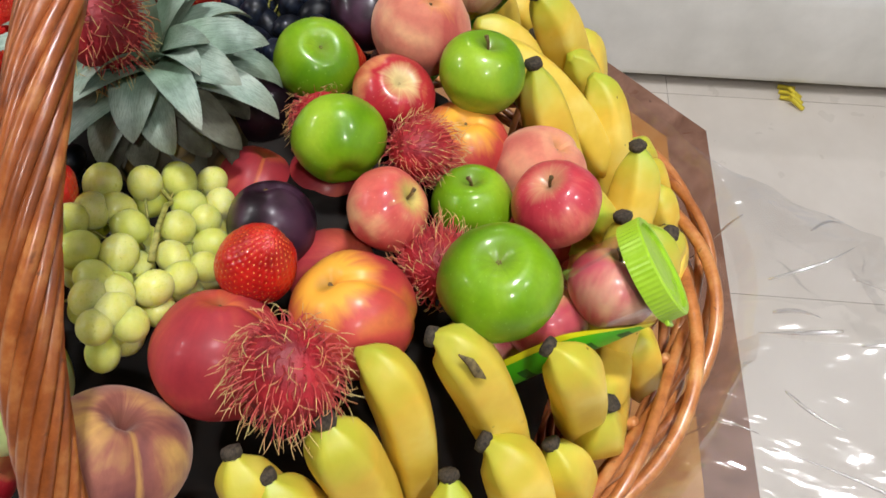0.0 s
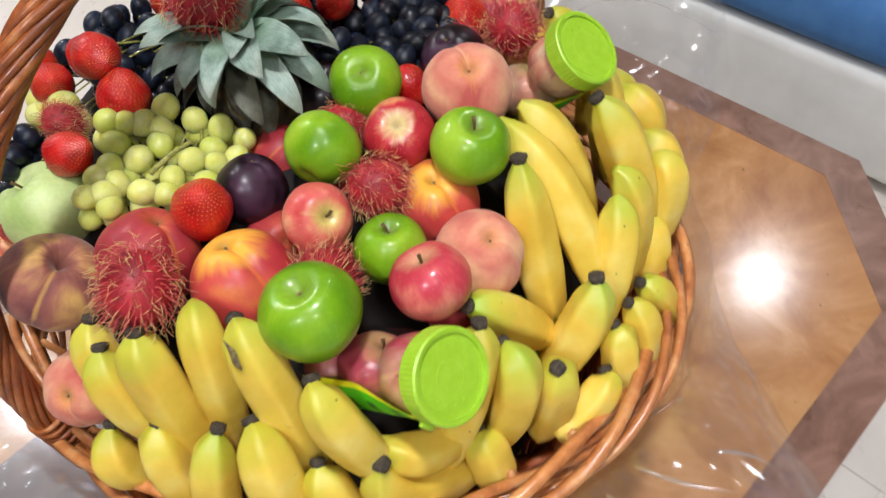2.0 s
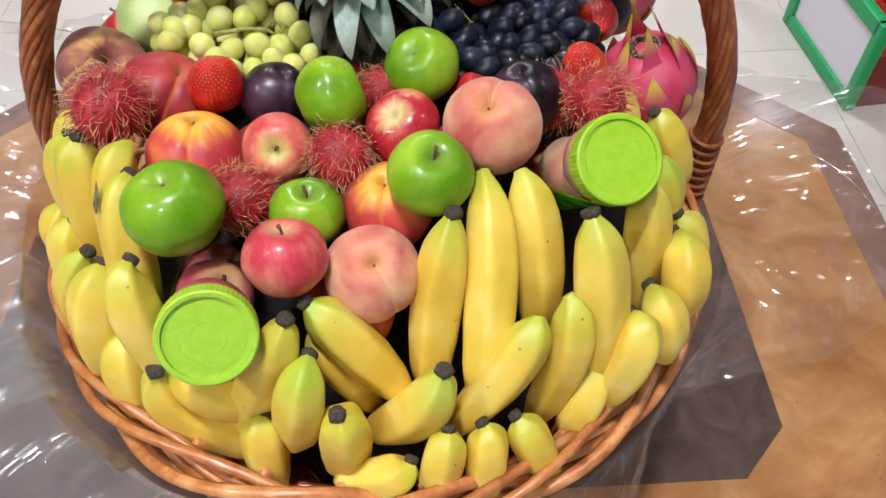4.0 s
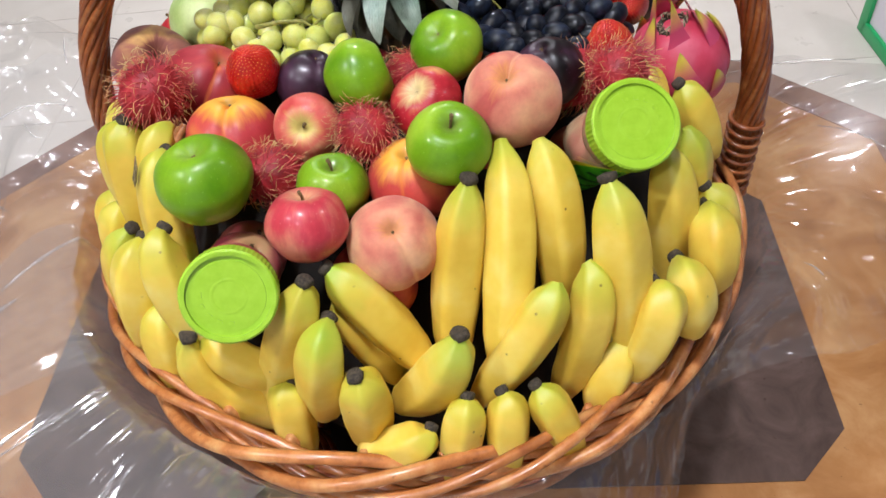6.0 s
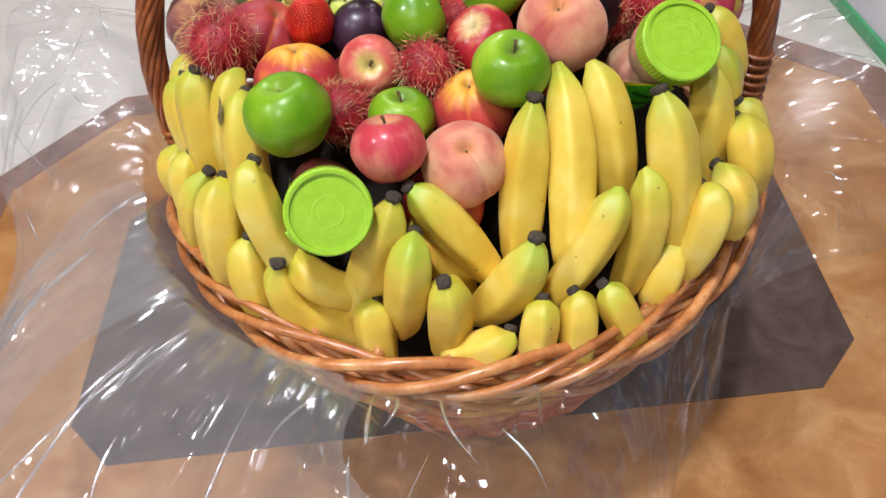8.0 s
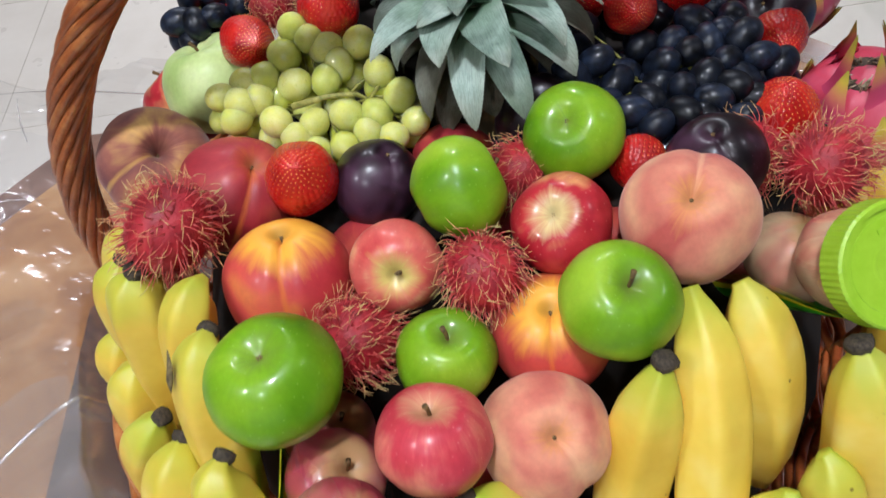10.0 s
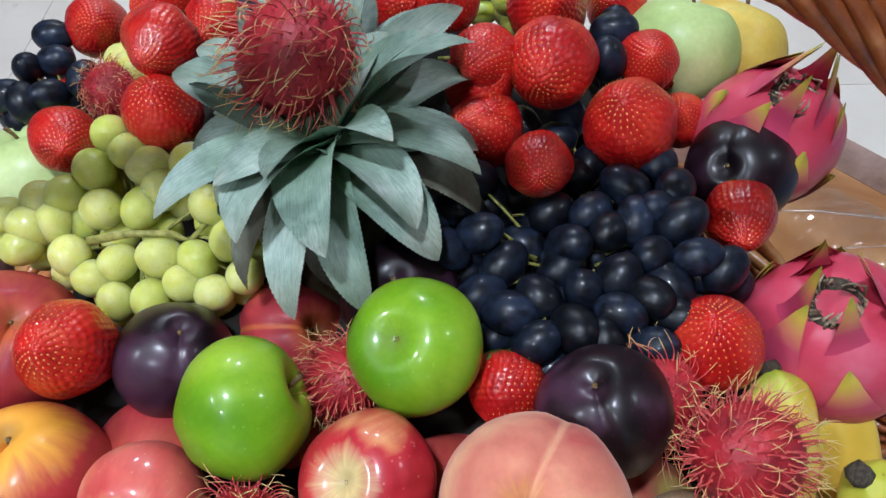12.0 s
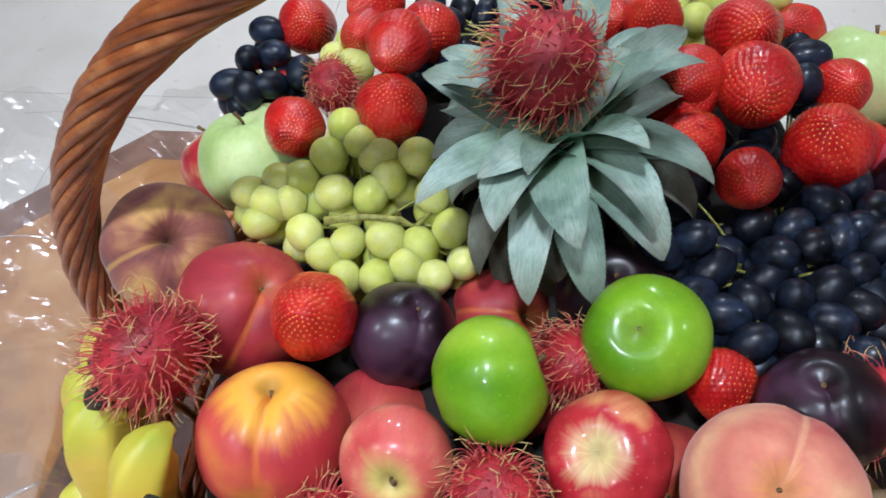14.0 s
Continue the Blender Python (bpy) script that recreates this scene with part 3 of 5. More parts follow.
l.matrix_basis = look(((WX0 + WX1) / 2, FY0 - 0.05, (WZ0 + WZ1) / 2), (0, 0, 0.9))

# ---- coffee table ----
CY = 0.053


def octagon(hx, hy, c):
    return [(hx - c, CY - hy), (hx, CY - hy + c), (hx, CY + hy - c), (hx - c, CY + hy), (-hx + c, CY + hy), (-hx, CY + hy - c), (-hx, CY - hy + c), (-hx + c, CY - hy)]


table = tagged(empty("coffee_table", pose(0, 0, 0)), "octagonal tan and brown marble coffee table with dark inlay", "coffee table")
outer, inner = octagon(0.832, 0.568, 0.22), octagon(0.772, 0.503, 0.18)
inlay = [(x + 0.022, y) for x, y in octagon(0.540, 0.263, 0.065)]
g = Geo()
prism(g, outer, TOP - 0.05, TOP - 0.004)
part("top_slab", g.mesh("top_slab", EDGE, False), table)
for i in range(8):
    j = (i + 1) % 8
    g = Geo()
    prism(g, [outer[i], outer[j], inner[j], inner[i]], TOP - 0.004, TOP)
    part("border_piece", g.mesh("border_piece", BORDER, False), table, "brown marble border strip")
g = Geo()
prism(g, inner, TOP - 0.004, TOP - 0.0006)
part("field_panel", g.mesh("field_panel", FIELD, False), table, "mottled tan marble field")
g = Geo()
prism(g, inlay, TOP - 0.0006, TOP + 0.0014)
part("inlay_panel", g.mesh("inlay_panel", INLAY, False), table, "dark grey-brown marble inlay")
g = Geo()
prism(g, octagon(0.5, 0.3, 0.1), 0.03, TOP - 0.05)
part("pedestal", g.mesh("pedestal", EDGE, False), table)
g = Geo()
prism(g, octagon(0.56, 0.36, 0.1), 0.0, 0.03)
part("plinth", g.mesh("plinth", EDGE, False), table)

# ---- sofa ----
sofa = tagged(empty("sofa", pose(1.21, 0, 0)), "white sofa with plump blue fabric seat cushions", "sofa")
g = Geo()
box(g, 0.0, -2.3, 0.035, 0.95, 0.72, 0.30, bevel=0.03)
part("base", g.mesh("base", SOFA_WHITE), sofa, "white leatherette base")
g = Geo()
box(g, 0.06, -2.25, 0.0, 0.9, 0.68, 0.035)
part("plinth", g.mesh("plinth", DARK, False), sofa)
g = Geo()
box(g, 0.72, -2.3, 0.30, 0.98, 0.72, 0.80, bevel=0.06)
part("backrest", g.mesh("backrest", SOFA_WHITE), sofa)
g = Geo()
box(g, 0.0, 0.56, 0.30, 0.72, 0.72, 0.52, bevel=0.05)
part("armrest", g.mesh("armrest", SOFA_WHITE), sofa)
for y0, y1 in ((-0.42, 0.55), (-1.40, -0.43), (-2.25, -1.41)):
    bm = bmesh.new()
    bmesh.ops.create_cube(bm, size=1)
    bmesh.ops.subdivide_edges(bm, edges=bm.edges[:], cuts=9, use_grid_fill=True)
    for v in bm.verts:
        a, b, c = v.co * 2
        puff = (1 - a ** 4) * (1 - b ** 4)
        sx, sy = 1 - 0.06 * abs(c) ** 3 - 0.05 * b ** 4, 1 - 0.05 * abs(c) ** 3 - 0.05 * a ** 4
        v.co = (0.36 + 0.37 * a * sx, (y0 + y1) / 2 + (y1 - y0) / 2 * b * sy, 0.385 + c * (0.065 + 0.035 * puff))
    me = bpy.data.meshes.new("seat_cushion")
    bm.to_mesh(me)
    bm.free()
    me.materials.append(SOFA_BLUE)
    me.polygons.foreach_set("use_smooth", [True] * len(me.polygons))
    part("seat_cushion", me, sofa, "blue fabric seat cushion")

# toy playhouse on the floor past the sofa
toy = tagged(empty("toy_house", pose(1.24, 0.945, 0, 0, 0, 4)), "green, white and red plastic toy house on the floor", "toy")
g = Geo()
box(g, 0.004, 0.0, 0.0, 0.30, 0.34, 0.16)
part("brick_body", g.mesh("brick_body", TOY_RED, False), toy, "red toy brick wall")
g = Geo()
for x0, y0, z0, x1, y1, z1 in ((-0.03, -0.012, 0.0, 0.0, 0.018, 0.26), (-0.03, 0.36, 0.0, 0.0, 0.40, 0.26), (-0.03, 0.0, 0.22, 0.0, 0.38, 0.26), (-0.03, 0.0, 0.0, 0.0, 0.38, 0.04)):
    box(g, x0, y0, z0, x1, y1, z1, bevel=0.004)
part("green_frame", g.mesh("green_frame", TOY_GREEN), toy, "green plastic frame")
g = Geo()
box(g, -0.02, 0.02, 0.04, -0.006, 0.36, 0.22)
part("white_panel", g.mesh("white_panel", TOY_WHITE, False), toy)
g = Geo()
box(g, 0.12, 0.0, 0.16, 0.28, 0.3, 0.24, bevel=0.02)
part("roof_block", g.mesh("roof_block", TOY_ORANGE), toy)
g = Geo()
for i in range(3):
    tube(g, [(0.02 * i, 0.0, 0.006), (0.02 * i + 0.015, 0.03, 0.022), (0.02 * i + 0.03, 0.012, 0.01), (0.02 * i + 0.04, 0.05, 0.006)], 0.006, 6)
tagged(part("yellow_scrap", g.mesh("yellow_scrap", YELLOW), None, m=pose(1.165, -0.93, 0)), "crumpled yellow plastic scrap lying under the sofa edge", "scrap")

# ---- basket ----
BX, BY = 0.076, 0.037
RIM = 0.333
EY = 1.19      # the basket is a little deeper than wide
TX, TY = -0.072, -0.13  # its rim sags to one side
basket = tagged(empty("wicker_basket", pose(BX, BY, TOP + 0.002)), "round varnished orange-brown wicker basket with arched handle", "basket")


def lay(r, phi, z):
    """A point of the basket's wall from radius, angle and height."""
    x, y = r * np.cos(phi), EY * r * np.sin(phi)
    return np.stack([x, y, z + (TX * x + TY * y) * np.clip(z / 0.33, 0, 1)], -1)


def wall_radius(h):
    """The basket's radius at a height above its foot."""
    s = min(max(h / 0.33, 0), 1)
    return 0.212 + 0.108 * s ** 0.75


PHI = np.linspace(0, 2 * np.pi, 192, endpoint=False)
rng = random.Random(4)
for k in range(27):
    h = 0.010 + k * 0.0092
    amp = 0.0055 * (-1 if k % 2 else 1)
    r0 = wall_radius(h)
    r = r0 + amp * np.cos(16 * PHI)
    z = h + 0.0022 * np.sin(5 * PHI + k) + rng.uniform(-0.001, 0.001)
    g = Geo()
    tube(g, lay(r, PHI, z), 0.0046 + rng.uniform(-0.0006, 0.0006), 6, True)
    part("weave_strand", g.mesh("weave_strand", WICKER_BODY), basket)
for i in range(32):
    a = 2 * math.pi * i / 32 + math.pi / 32
    hs = np.linspace(0.0, 0.31, 9)
    g = Geo()
    tube(g, lay(np.array([wall_radius(h) for h in hs]), a, hs), 0.004, 6)
    part("stake", g.mesh("stake", WICKER), basket)
# open band of crossing rods under the rim
for j in range(5):
    ph = 2 * math.pi * j / 5 + 0.3 * math.sin(j * 2.1)
    r = RIM - 0.010 + 0.008 * np.sin(6 * PHI + ph)
    z = 0.272 + 0.027 * np.cos(6 * PHI + ph) + 0.002 * np.sin(9 * PHI + j)
    g = Geo()
    tube(g, lay(r, PHI, z), 0.0039 + 0.0006 * math.sin(j), 7, True)
    part("crossing_rod", g.mesh("crossing_rod", WICKER), basket)
# rolled rim
for j in range(4):
    ph = 2 * math.pi * j / 4 + 0.3 * math.sin(j * 1.7)
    r = RIM - 0.002 + 0.011 * np.cos(6 * PHI + ph)
    z = 0.305 + 0.013 * np.sin(6 * PHI + ph) + 0.002 * np.sin(7 * PHI + 2 * j)
    g = Geo()
    tube(g, lay(r, PHI, z), 0.0050 + 0.0007 * math.cos(j * 2.0), 7, True)
    part("rim_rod", g.mesh("rim_rod", WICKER), basket)
g = Geo()
lathe(g, [(0.0, 0.004), (0.2, 0.004), (0.2, 0.016), (0.0, 0.016)], 48)
part("base", g.mesh("base", WICKER), basket)
# filler mound under the fruit, near-black to paint the shade in the gaps
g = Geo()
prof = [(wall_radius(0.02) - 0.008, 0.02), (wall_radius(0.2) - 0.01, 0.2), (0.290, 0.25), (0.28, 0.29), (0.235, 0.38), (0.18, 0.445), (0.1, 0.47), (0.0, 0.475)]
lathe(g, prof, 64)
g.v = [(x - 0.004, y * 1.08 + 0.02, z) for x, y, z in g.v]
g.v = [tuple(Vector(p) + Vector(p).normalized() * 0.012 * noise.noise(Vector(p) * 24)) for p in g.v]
part("packing", g.mesh("packing", GAP_SHADE), basket, "near-black filler mound, painted as the shade under the fruit")
# second filler mound, under the back of the pile, same painted shade
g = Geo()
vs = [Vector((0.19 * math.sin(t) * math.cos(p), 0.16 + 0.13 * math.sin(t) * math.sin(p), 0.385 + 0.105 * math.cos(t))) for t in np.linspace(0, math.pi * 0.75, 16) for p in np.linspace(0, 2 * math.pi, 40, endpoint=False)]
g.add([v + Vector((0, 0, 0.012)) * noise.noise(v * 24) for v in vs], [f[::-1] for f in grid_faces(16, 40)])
part("packing", g.mesh("packing", GAP_SHADE), basket)
# handle: rods twisted round an arch
HY = -0.010
S = np.linspace(-0.12, math.pi + 0.10, 120)
arch = np.stack([0.007 + 0.340 * np.cos(S), np.full_like(S, HY), 0.368 + 0.355 * np.sin(S)], 1)
arch[:, 2] = np.where(np.sin(S) < 0, 0.368 + (np.abs(np.sin(S)) * -0.9), arch[:, 2])
arch[:, 0] += 0.007 * np.clip(np.sin(S), 0, 1)  # it leans a little
d_arch = np.gradient(arch, axis=0)
d_arch /= np.linalg.norm(d_arch, axis=1)[:, None]
n_arch = np.cross(d_arch, (0, 1, 0))
for j in range(11):
    ph = 2 * math.pi * j / 11 - S * 8.0
    rr = 0.0108
    off = n_arch * (rr * np.cos(ph))[:, None] + np.array([0, 1.0, 0]) * (rr * np.sin(ph))[:, None]
    g = Geo()
    tube(g, arch + off, 0.0037 + 0.0004 * math.sin(j * 2.3), 7)
    part("handle_rod", g.mesh("handle_rod", WICKER_DARK), basket)
g = Geo()
tube(g, arch, 0.0085, 8)
part("handle_core", g.mesh("handle_core", WICKER_DARK), basket)
for side in (0, -1):
    p0, p1 = (arch[0], arch[7]) if side == 0 else (arch[-1], arch[-7])
    for i in range(9):
        c = p0 + (p1 - p0) * i / 11
        t = Vector(p1 - p0).normalized()
        q = t.to_track_quat("Z", "Y")
        ring = [np.array(Vector(c) + q @ Vector((0.0165 * math.cos(a), 0.0165 * math.sin(a), 0.002 * math.sin(a)))) for a in np.linspace(0, 2 * math.pi, 20, endpoint=False)]
        g = Geo()
        tube(g, ring, 0.0028, 6, True)
        part("handle_wrap", g.mesh("handle_wrap", WICKER_DARK), basket)

# ---- cellophane wrapping, opened and folded outwards ----
rng = np.random.default_rng(5)
NA, NR = 900, 44
pleats = [(rng.uniform(0, 2 * math.pi), rng.choice((0.02, 0.05, 0.08, 0.14)) * rng.uniform(0.8, 1.3), rng.uniform(0.4, 1.0) * rng.choice((-1, 1)), rng.uniform(-1.1, 1.1)) for _ in range(56)]


def pleat(a, sv):
    """Sharp folds that run outwards."""
    total = 0.0
    for a0, w, hgt, lean in pleats:
        d = (a - a0 - lean * (sv - 0.4) + math.pi) % (2 * math.pi) - math.pi
        if abs(d) < w:
            total += hgt * (1 - abs(d) / w)
    return total


def sheet(a, sv, raised=0.0, folds=1.0):
    """A point of the wrapping: up the basket's wall, over the rim and out."""
    flare = max(0.0, (sv - 0.42) / 0.58)
    if sv < 0.42:
        u = sv / 0.42
        r, z = 0.234 + 0.122 * u ** 0.75, 0.006 + 0.325 * u
    else:
        reach = 0.17 + 0.05 * math.sin(2 * a + 0.6) + 0.04 * math.sin(5 * a + 2.0) + 0.015 * math.sin(13 * a) + 0.26 * math.exp(-((a % (2 * math.pi) - 3.95) / 0.55) ** 2)
        reach += 0.05 * math.exp(-(((a + 1.0) % (2 * math.pi) - 0.7) / 0.5) ** 2) - 0.13 * math.exp(-((a % (2 * math.pi) - 5.55) / 0.55) ** 2)
        r = 0.356 + reach * flare
        reach *= 1 - 0.75 * math.exp(-((a % (2 * math.pi) - 5.5) / 0.5) ** 2)
        lift = 0.05 * math.sin(3 * a + 1.0) + 0.03 * math.sin(7 * a)
        z = 0.331 + (0.04 + lift) * math.sin(flare * math.pi * 0.5) - (0.20 + 0.07 * math.sin(4 * a) + 0.12 * math.exp(-((a % (2 * math.pi) - 3.95) / 0.5) ** 2)) * flare ** 1.6
    # two flaps stand up beside the handle
    z += flare * (0.20 * math.exp(-((a % (2 * math.pi) - 3.05) / 0.38) ** 2) + 0.17 * math.exp(-(((a + 1.0) % (2 * math.pi) - 0.95) / 0.32) ** 2))
    amp = 0.0025 if sv < 0.42 else 0.0025 + 0.013 * flare
    broad = 0.8 * noise.noise(Vector((math.cos(a) * 5, math.sin(a) * 5, sv * 2)))
    crumple = 0.9 - 3.0 * abs(noise.noise(Vector((math.cos(a) * 7, math.sin(a) * 7, sv * 4.5 + 3))))
    dd = amp * folds * (pleat(a, sv) + broad + crumple) if folds else amp * broad
    r += 0.5 * dd + (raised if sv < 0.42 else 0)
    x, y = r * math.cos(a), EY * r * math.sin(a)
    return x, y, max(0.004, z + (TX * x + TY * y) * min(1, z / 0.33) + dd * (0.2 + flare)) + raised


g = Geo()
g.add([sheet(a, sv) for sv in np.linspace(0.40, 1, NR) for a in np.linspace(0, 2 * math.pi, NA, endpoint=False)], grid_faces(NR, NA))
wrap = tagged(empty("cellophane_wrap", pose(BX, BY, TOP + 0.002)), "clear crinkled cellophane wrapping folded open round the basket", "wrapping")
part("sheet", g.mesh("sheet", CELLOPHANE, False), wrap)
g = Geo()
g.add([sheet(a, sv) for sv in np.linspace(0, 0.40, 26) for a in np.linspace(0, 2 * math.pi, NA, endpoint=False)], grid_faces(26, NA))
part("wall_sheet", g.mesh("wall_sheet", CLEAR_WRAP, False), wrap, "tight clear film round the basket wall")
# the film lies double where it spreads furthest, milky to paint in reflected light
for a0, a1, s0, s1, up in ((3.0, 3.95, 0.36, 0.97, 0.010), (3.5, 4.55, 0.36, 0.93, 0.016)):
    g = Geo()
    na, ns = 120, 40
    g.add([sheet(a + 0.10 * math.sin(5 * sv + a0), s0 + (s1 - s0) * (sv + 0.05 * math.sin(9 * a) * sv), up * (0.3 + sv)) for sv in np.linspace(0, 1, ns) for a in np.linspace(a0, a1, na)], grid_faces(ns, na, False, False))
    part("fold", g.mesh("fold", FOLD, False), wrap, "doubled fold of film, milky to paint in reflected light")
# thin tubes along sharp folds, made extra reflective to draw the film's glints
for k in range(64):
    a0 = rng.uniform(-0.5, 4.6) if k % 3 else rng.uniform(3.3, 4.9)
    s0 = rng.uniform(0.05, 0.35) if k % 4 == 0 else rng.uniform(0.42, 0.72)
    s1 = min(0.98, s0 + rng.choice((0.08, 0.14, 0.22, 0.4)) * rng.uniform(0.7, 1.2))
    lean, bow = rng.uniform(-0.6, 0.6), rng.uniform(-0.012, 0.012)
    n = 12
    pts = [sheet(a0 + lean * (s - s0) + bow * math.sin(math.pi * (s - s0) / (s1 - s0)), s, 0.002 + 0.006 * max(0.0, s - 0.42), 0) for s in np.linspace(s0, s1, n)]
    g = Geo()
    tube(g, pts, rng.uniform(0.0004, 0.0010) * (1 if k % 3 else 2.6) * (np.linspace(1.5, 0.1, n) if k % 2 else np.linspace(0.1, 1.5, n)) * np.sin(np.linspace(0.3, math.pi - 0.3, n)) + 0.0002, 6)
    part("crease", g.mesh("crease", GLINT_CREASE), wrap)
# a loose flap tucked over the bananas inside the rim
vs = []
for i in range(14):
    u = i / 13
    for j in range(40):
        a = -1.00 + 0.58 * j / 39
        crumple = noise.noise(Vector((a * 9, u * 2.5, 1.7))) + 0.6 * noise.noise(Vector((a * 24, u * 6, 4.1)))
        edge = 1 + 0.25 * math.sin(j * 0.9) + 0.15 * math.sin(j * 2.3)
        p = lay(0.324 - 0.030 * u * edge + 0.006 * crumple, a, 0.318 + 0.050 * u * edge + 0.007 * crumple)
        vs.append(tuple(p))
g = Geo()
g.add(vs, grid_faces(14, 40, False, False))
part("flap", g.mesh("flap", FLAP, False), wrap, "crumpled milky flap of film")


# ---- fruit ----
def fruit_mesh(name, mat, r, top=0.26, top_w=0.36, bottom=0.14, cleft=0.0, squash=1.0, lobes=0.0, wob=0.02, seed=0, n=40, mseg=48):
    """A round fruit with a stalk dimple on +z, a lower dimple and, for stone fruit, a cleft."""
    g = Geo()
    vs = []
    for i in range(n + 1):
        th = math.pi * (i / n) ** 1.25
        for j in range(mseg):
            ph = 2 * math.pi * j / mseg
            q = 1 - top * math.exp(-(th / top_w) ** 2) - bottom * math.exp(-((math.pi - th) / 0.34) ** 2)
            q += lobes * math.cos(5 * ph) * max(0, -math.cos(th)) * math.sin(th)
            if cleft:
                dp = (ph + math.pi) % (2 * math.pi) - math.pi
                q -= cleft * math.exp(-(dp / 0.16) ** 2) * math.sin(th) ** 0.5 * (0.35 + 0.65 * (1 + math.cos(th)) / 2)
                q -= cleft * 0.5 * math.exp(-(dp / 0.5) ** 2) * (1 + math.cos(th)) / 2
            d = Vector((math.sin(th) * math.cos(ph), math.sin(th) * math.sin(ph), math.cos(th)))
            q += wob * noise.noise(d * 1.3 + Vector((seed * 3.7, 0, 0)))
            taper = 1 - 0.10 * max(0, -math.cos(th)) if not cleft else 1
            vs.append((d.x * q * r * taper, d.y * q * r * taper, d.z * q * r * squash))
    g.add(vs, [f[::-1] for f in grid_faces(n + 1, mseg)])
    return g.mesh(name, mat)


COUNT = [0]


def faced(axis, face):
    """The turn that carries z to the axis and x as near as it can to face."""
    z = Vector(axis).normalized()
    x = Vector(face)
    x = (x - z * x.dot(z)).normalized()
    return Matrix((x, z.cross(x), z)).transposed().to_4x4()



def apple(mat, label, at, r, axis, spin=0.0, stalk=True, group="apples in the basket", squash=0.94):
    COUNT[0] += 1
    ob = part("apple", fruit_mesh("apple", mat, r * 1.03, 0.36, 0.36, 0.18, 0, squash, 0.02, 0.05, COUNT[0]), None, m=Matrix.Translation(at) @ toward(axis, spin))
    tagged(ob, label, "apple", group)
    g = Geo()
    if stalk:
        tube(g, [(0, 0, r * 0.5), (0.0006, 0, r * 0.66), (0.0018, 0.0004, r * 0.80), (0.0042, 0.001, r * 0.94)], [0.0012, 0.0011, 0.0012, 0.0017], 7)
    else:
        for k in range(5):
            a = k * 1.256
            tube(g, [(0.0022 * math.cos(a), 0.0022 * math.sin(a), r * 0.55), (0.0028 * math.cos(a), 0.0028 * math.sin(a), r * 0.61), (0.0006 * math.cos(a), 0.0006 * math.sin(a), r * 0.645)], [0.0012, 0.001, 0.0004], 5)
    part("stalk" if stalk else "calyx", g.mesh("stalk", STALK), ob)
    return ob


def stone_fruit(kind, mat, label, at, r, axis, spin=(0.2, -0.9, 0.1), squash=0.95, top=0.30, cleft=0.07, group=""):
    COUNT[0] += 1
    ob = part(kind, fruit_mesh(kind, mat, r * 1.03, top, 0.22, 0.06, cleft, squash, 0, 0.05, COUNT[0], 34, 56), None, m=Matrix.Translation(at) @ faced(axis, spin))
    tagged(ob, label, kind, group or kind + " fruit in the basket")
    g = Geo()
    tube(g, [(0, 0, r * (0.70 - top) * squash), (0.0003, 0, r * (1.05 - top) * squash)], [0.0016, 0.0013], 7)
    part("stalk_scar", g.mesh("stalk_scar", STALK), ob)
    return ob


FIVE = (np.linspace(0, 2 * np.pi, 30, endpoint=False) + 0.3) % (2 * np.pi / 5) - np.pi / 5
FIVE = 0.14 + 0.86 * 1.10 * math.cos(math.pi / 5) / np.cos(FIVE)


def banana(tip, mid, end, r, dark=True, extra=0.022):
    """A finger of banana from its dark tip by its belly to its hidden end."""
    a, b, c = (Vector(p) for p in (tip, mid, end))
    c = c + (c - b).normalized() * extra
    z = (a - c).normalized()
    rot = z.to_track_quat("Z", "Y").to_matrix().to_4x4()
    frame_m = Matrix.Translation((a + c) / 2) @ rot
    inv = frame_m.inverted()
    a, b, c = inv @ a, inv @ b, inv @ c
    ctrl = 2 * b - (a + c) / 2
    ts = np.concatenate([[0, 0.012, 0.03, 0.06, 0.10, 0.15, 0.21, 0.28], np.linspace(0.36, 1, 12)])
    pts = [a * (1 - t) ** 2 + ctrl * 2 * t * (1 - t) + c * t * t for t in ts]
    prof = np.interp(ts, [0, 0.03, 0.06, 0.12, 0.2, 0.32, 0.45, 0.7, 0.9, 1.0], [0.24, 0.30, 0.40, 0.60, 0.80, 0.94, 1.0, 0.98, 0.80, 0.5])
    g = Geo()
    tube(g, pts, prof * r * 1.03, 30, section=FIVE)
    ob = part("banana", g.mesh("banana", BANANA), None, m=frame_m)
    tagged(ob, "ripe yellow banana with a greenish neck and dark tip" if dark else "ripe yellow banana with a greenish neck", "banana", "bananas round the basket")
    if dark:
        d = (pts[0] - pts[2]).normalized()
        g = Geo()
        base = pts[0] - d * 0.001
        tube(g, [base - d * 0.001, base + d * 0.002, base + d * 0.0055, base + d * 0.0065], [r * 0.27, r * 0.35, r * 0.33, r * 0.18], 9, ridge=0.08)
        part("tip", g.mesh("tip", TIP), ob, "dark dried tip")
    return ob


apple(GREEN_APPLE, "shiny bright green apple among the piled fruit", (-0.062, -0.183, 0.969), 0.0365, (-0.049, 0.071, 0.996), 30, False)
apple(GREEN_APPLE, "shiny bright green apple among the piled fruit", (0.048, -0.066, 0.969), 0.0319, (0.928, 0.325, 0.182), 30, True)
apple(GREEN_APPLE, "shiny bright green apple among the piled fruit", (0.125, -0.035, 0.971), 0.0316, (-0.295, -0.345, 0.891), 30, False)
apple(GREEN_APPLE, "shiny bright green apple among the piled fruit", (0.127, -0.160, 0.967), 0.0326, (0.153, -0.200, 0.968), 30, True)
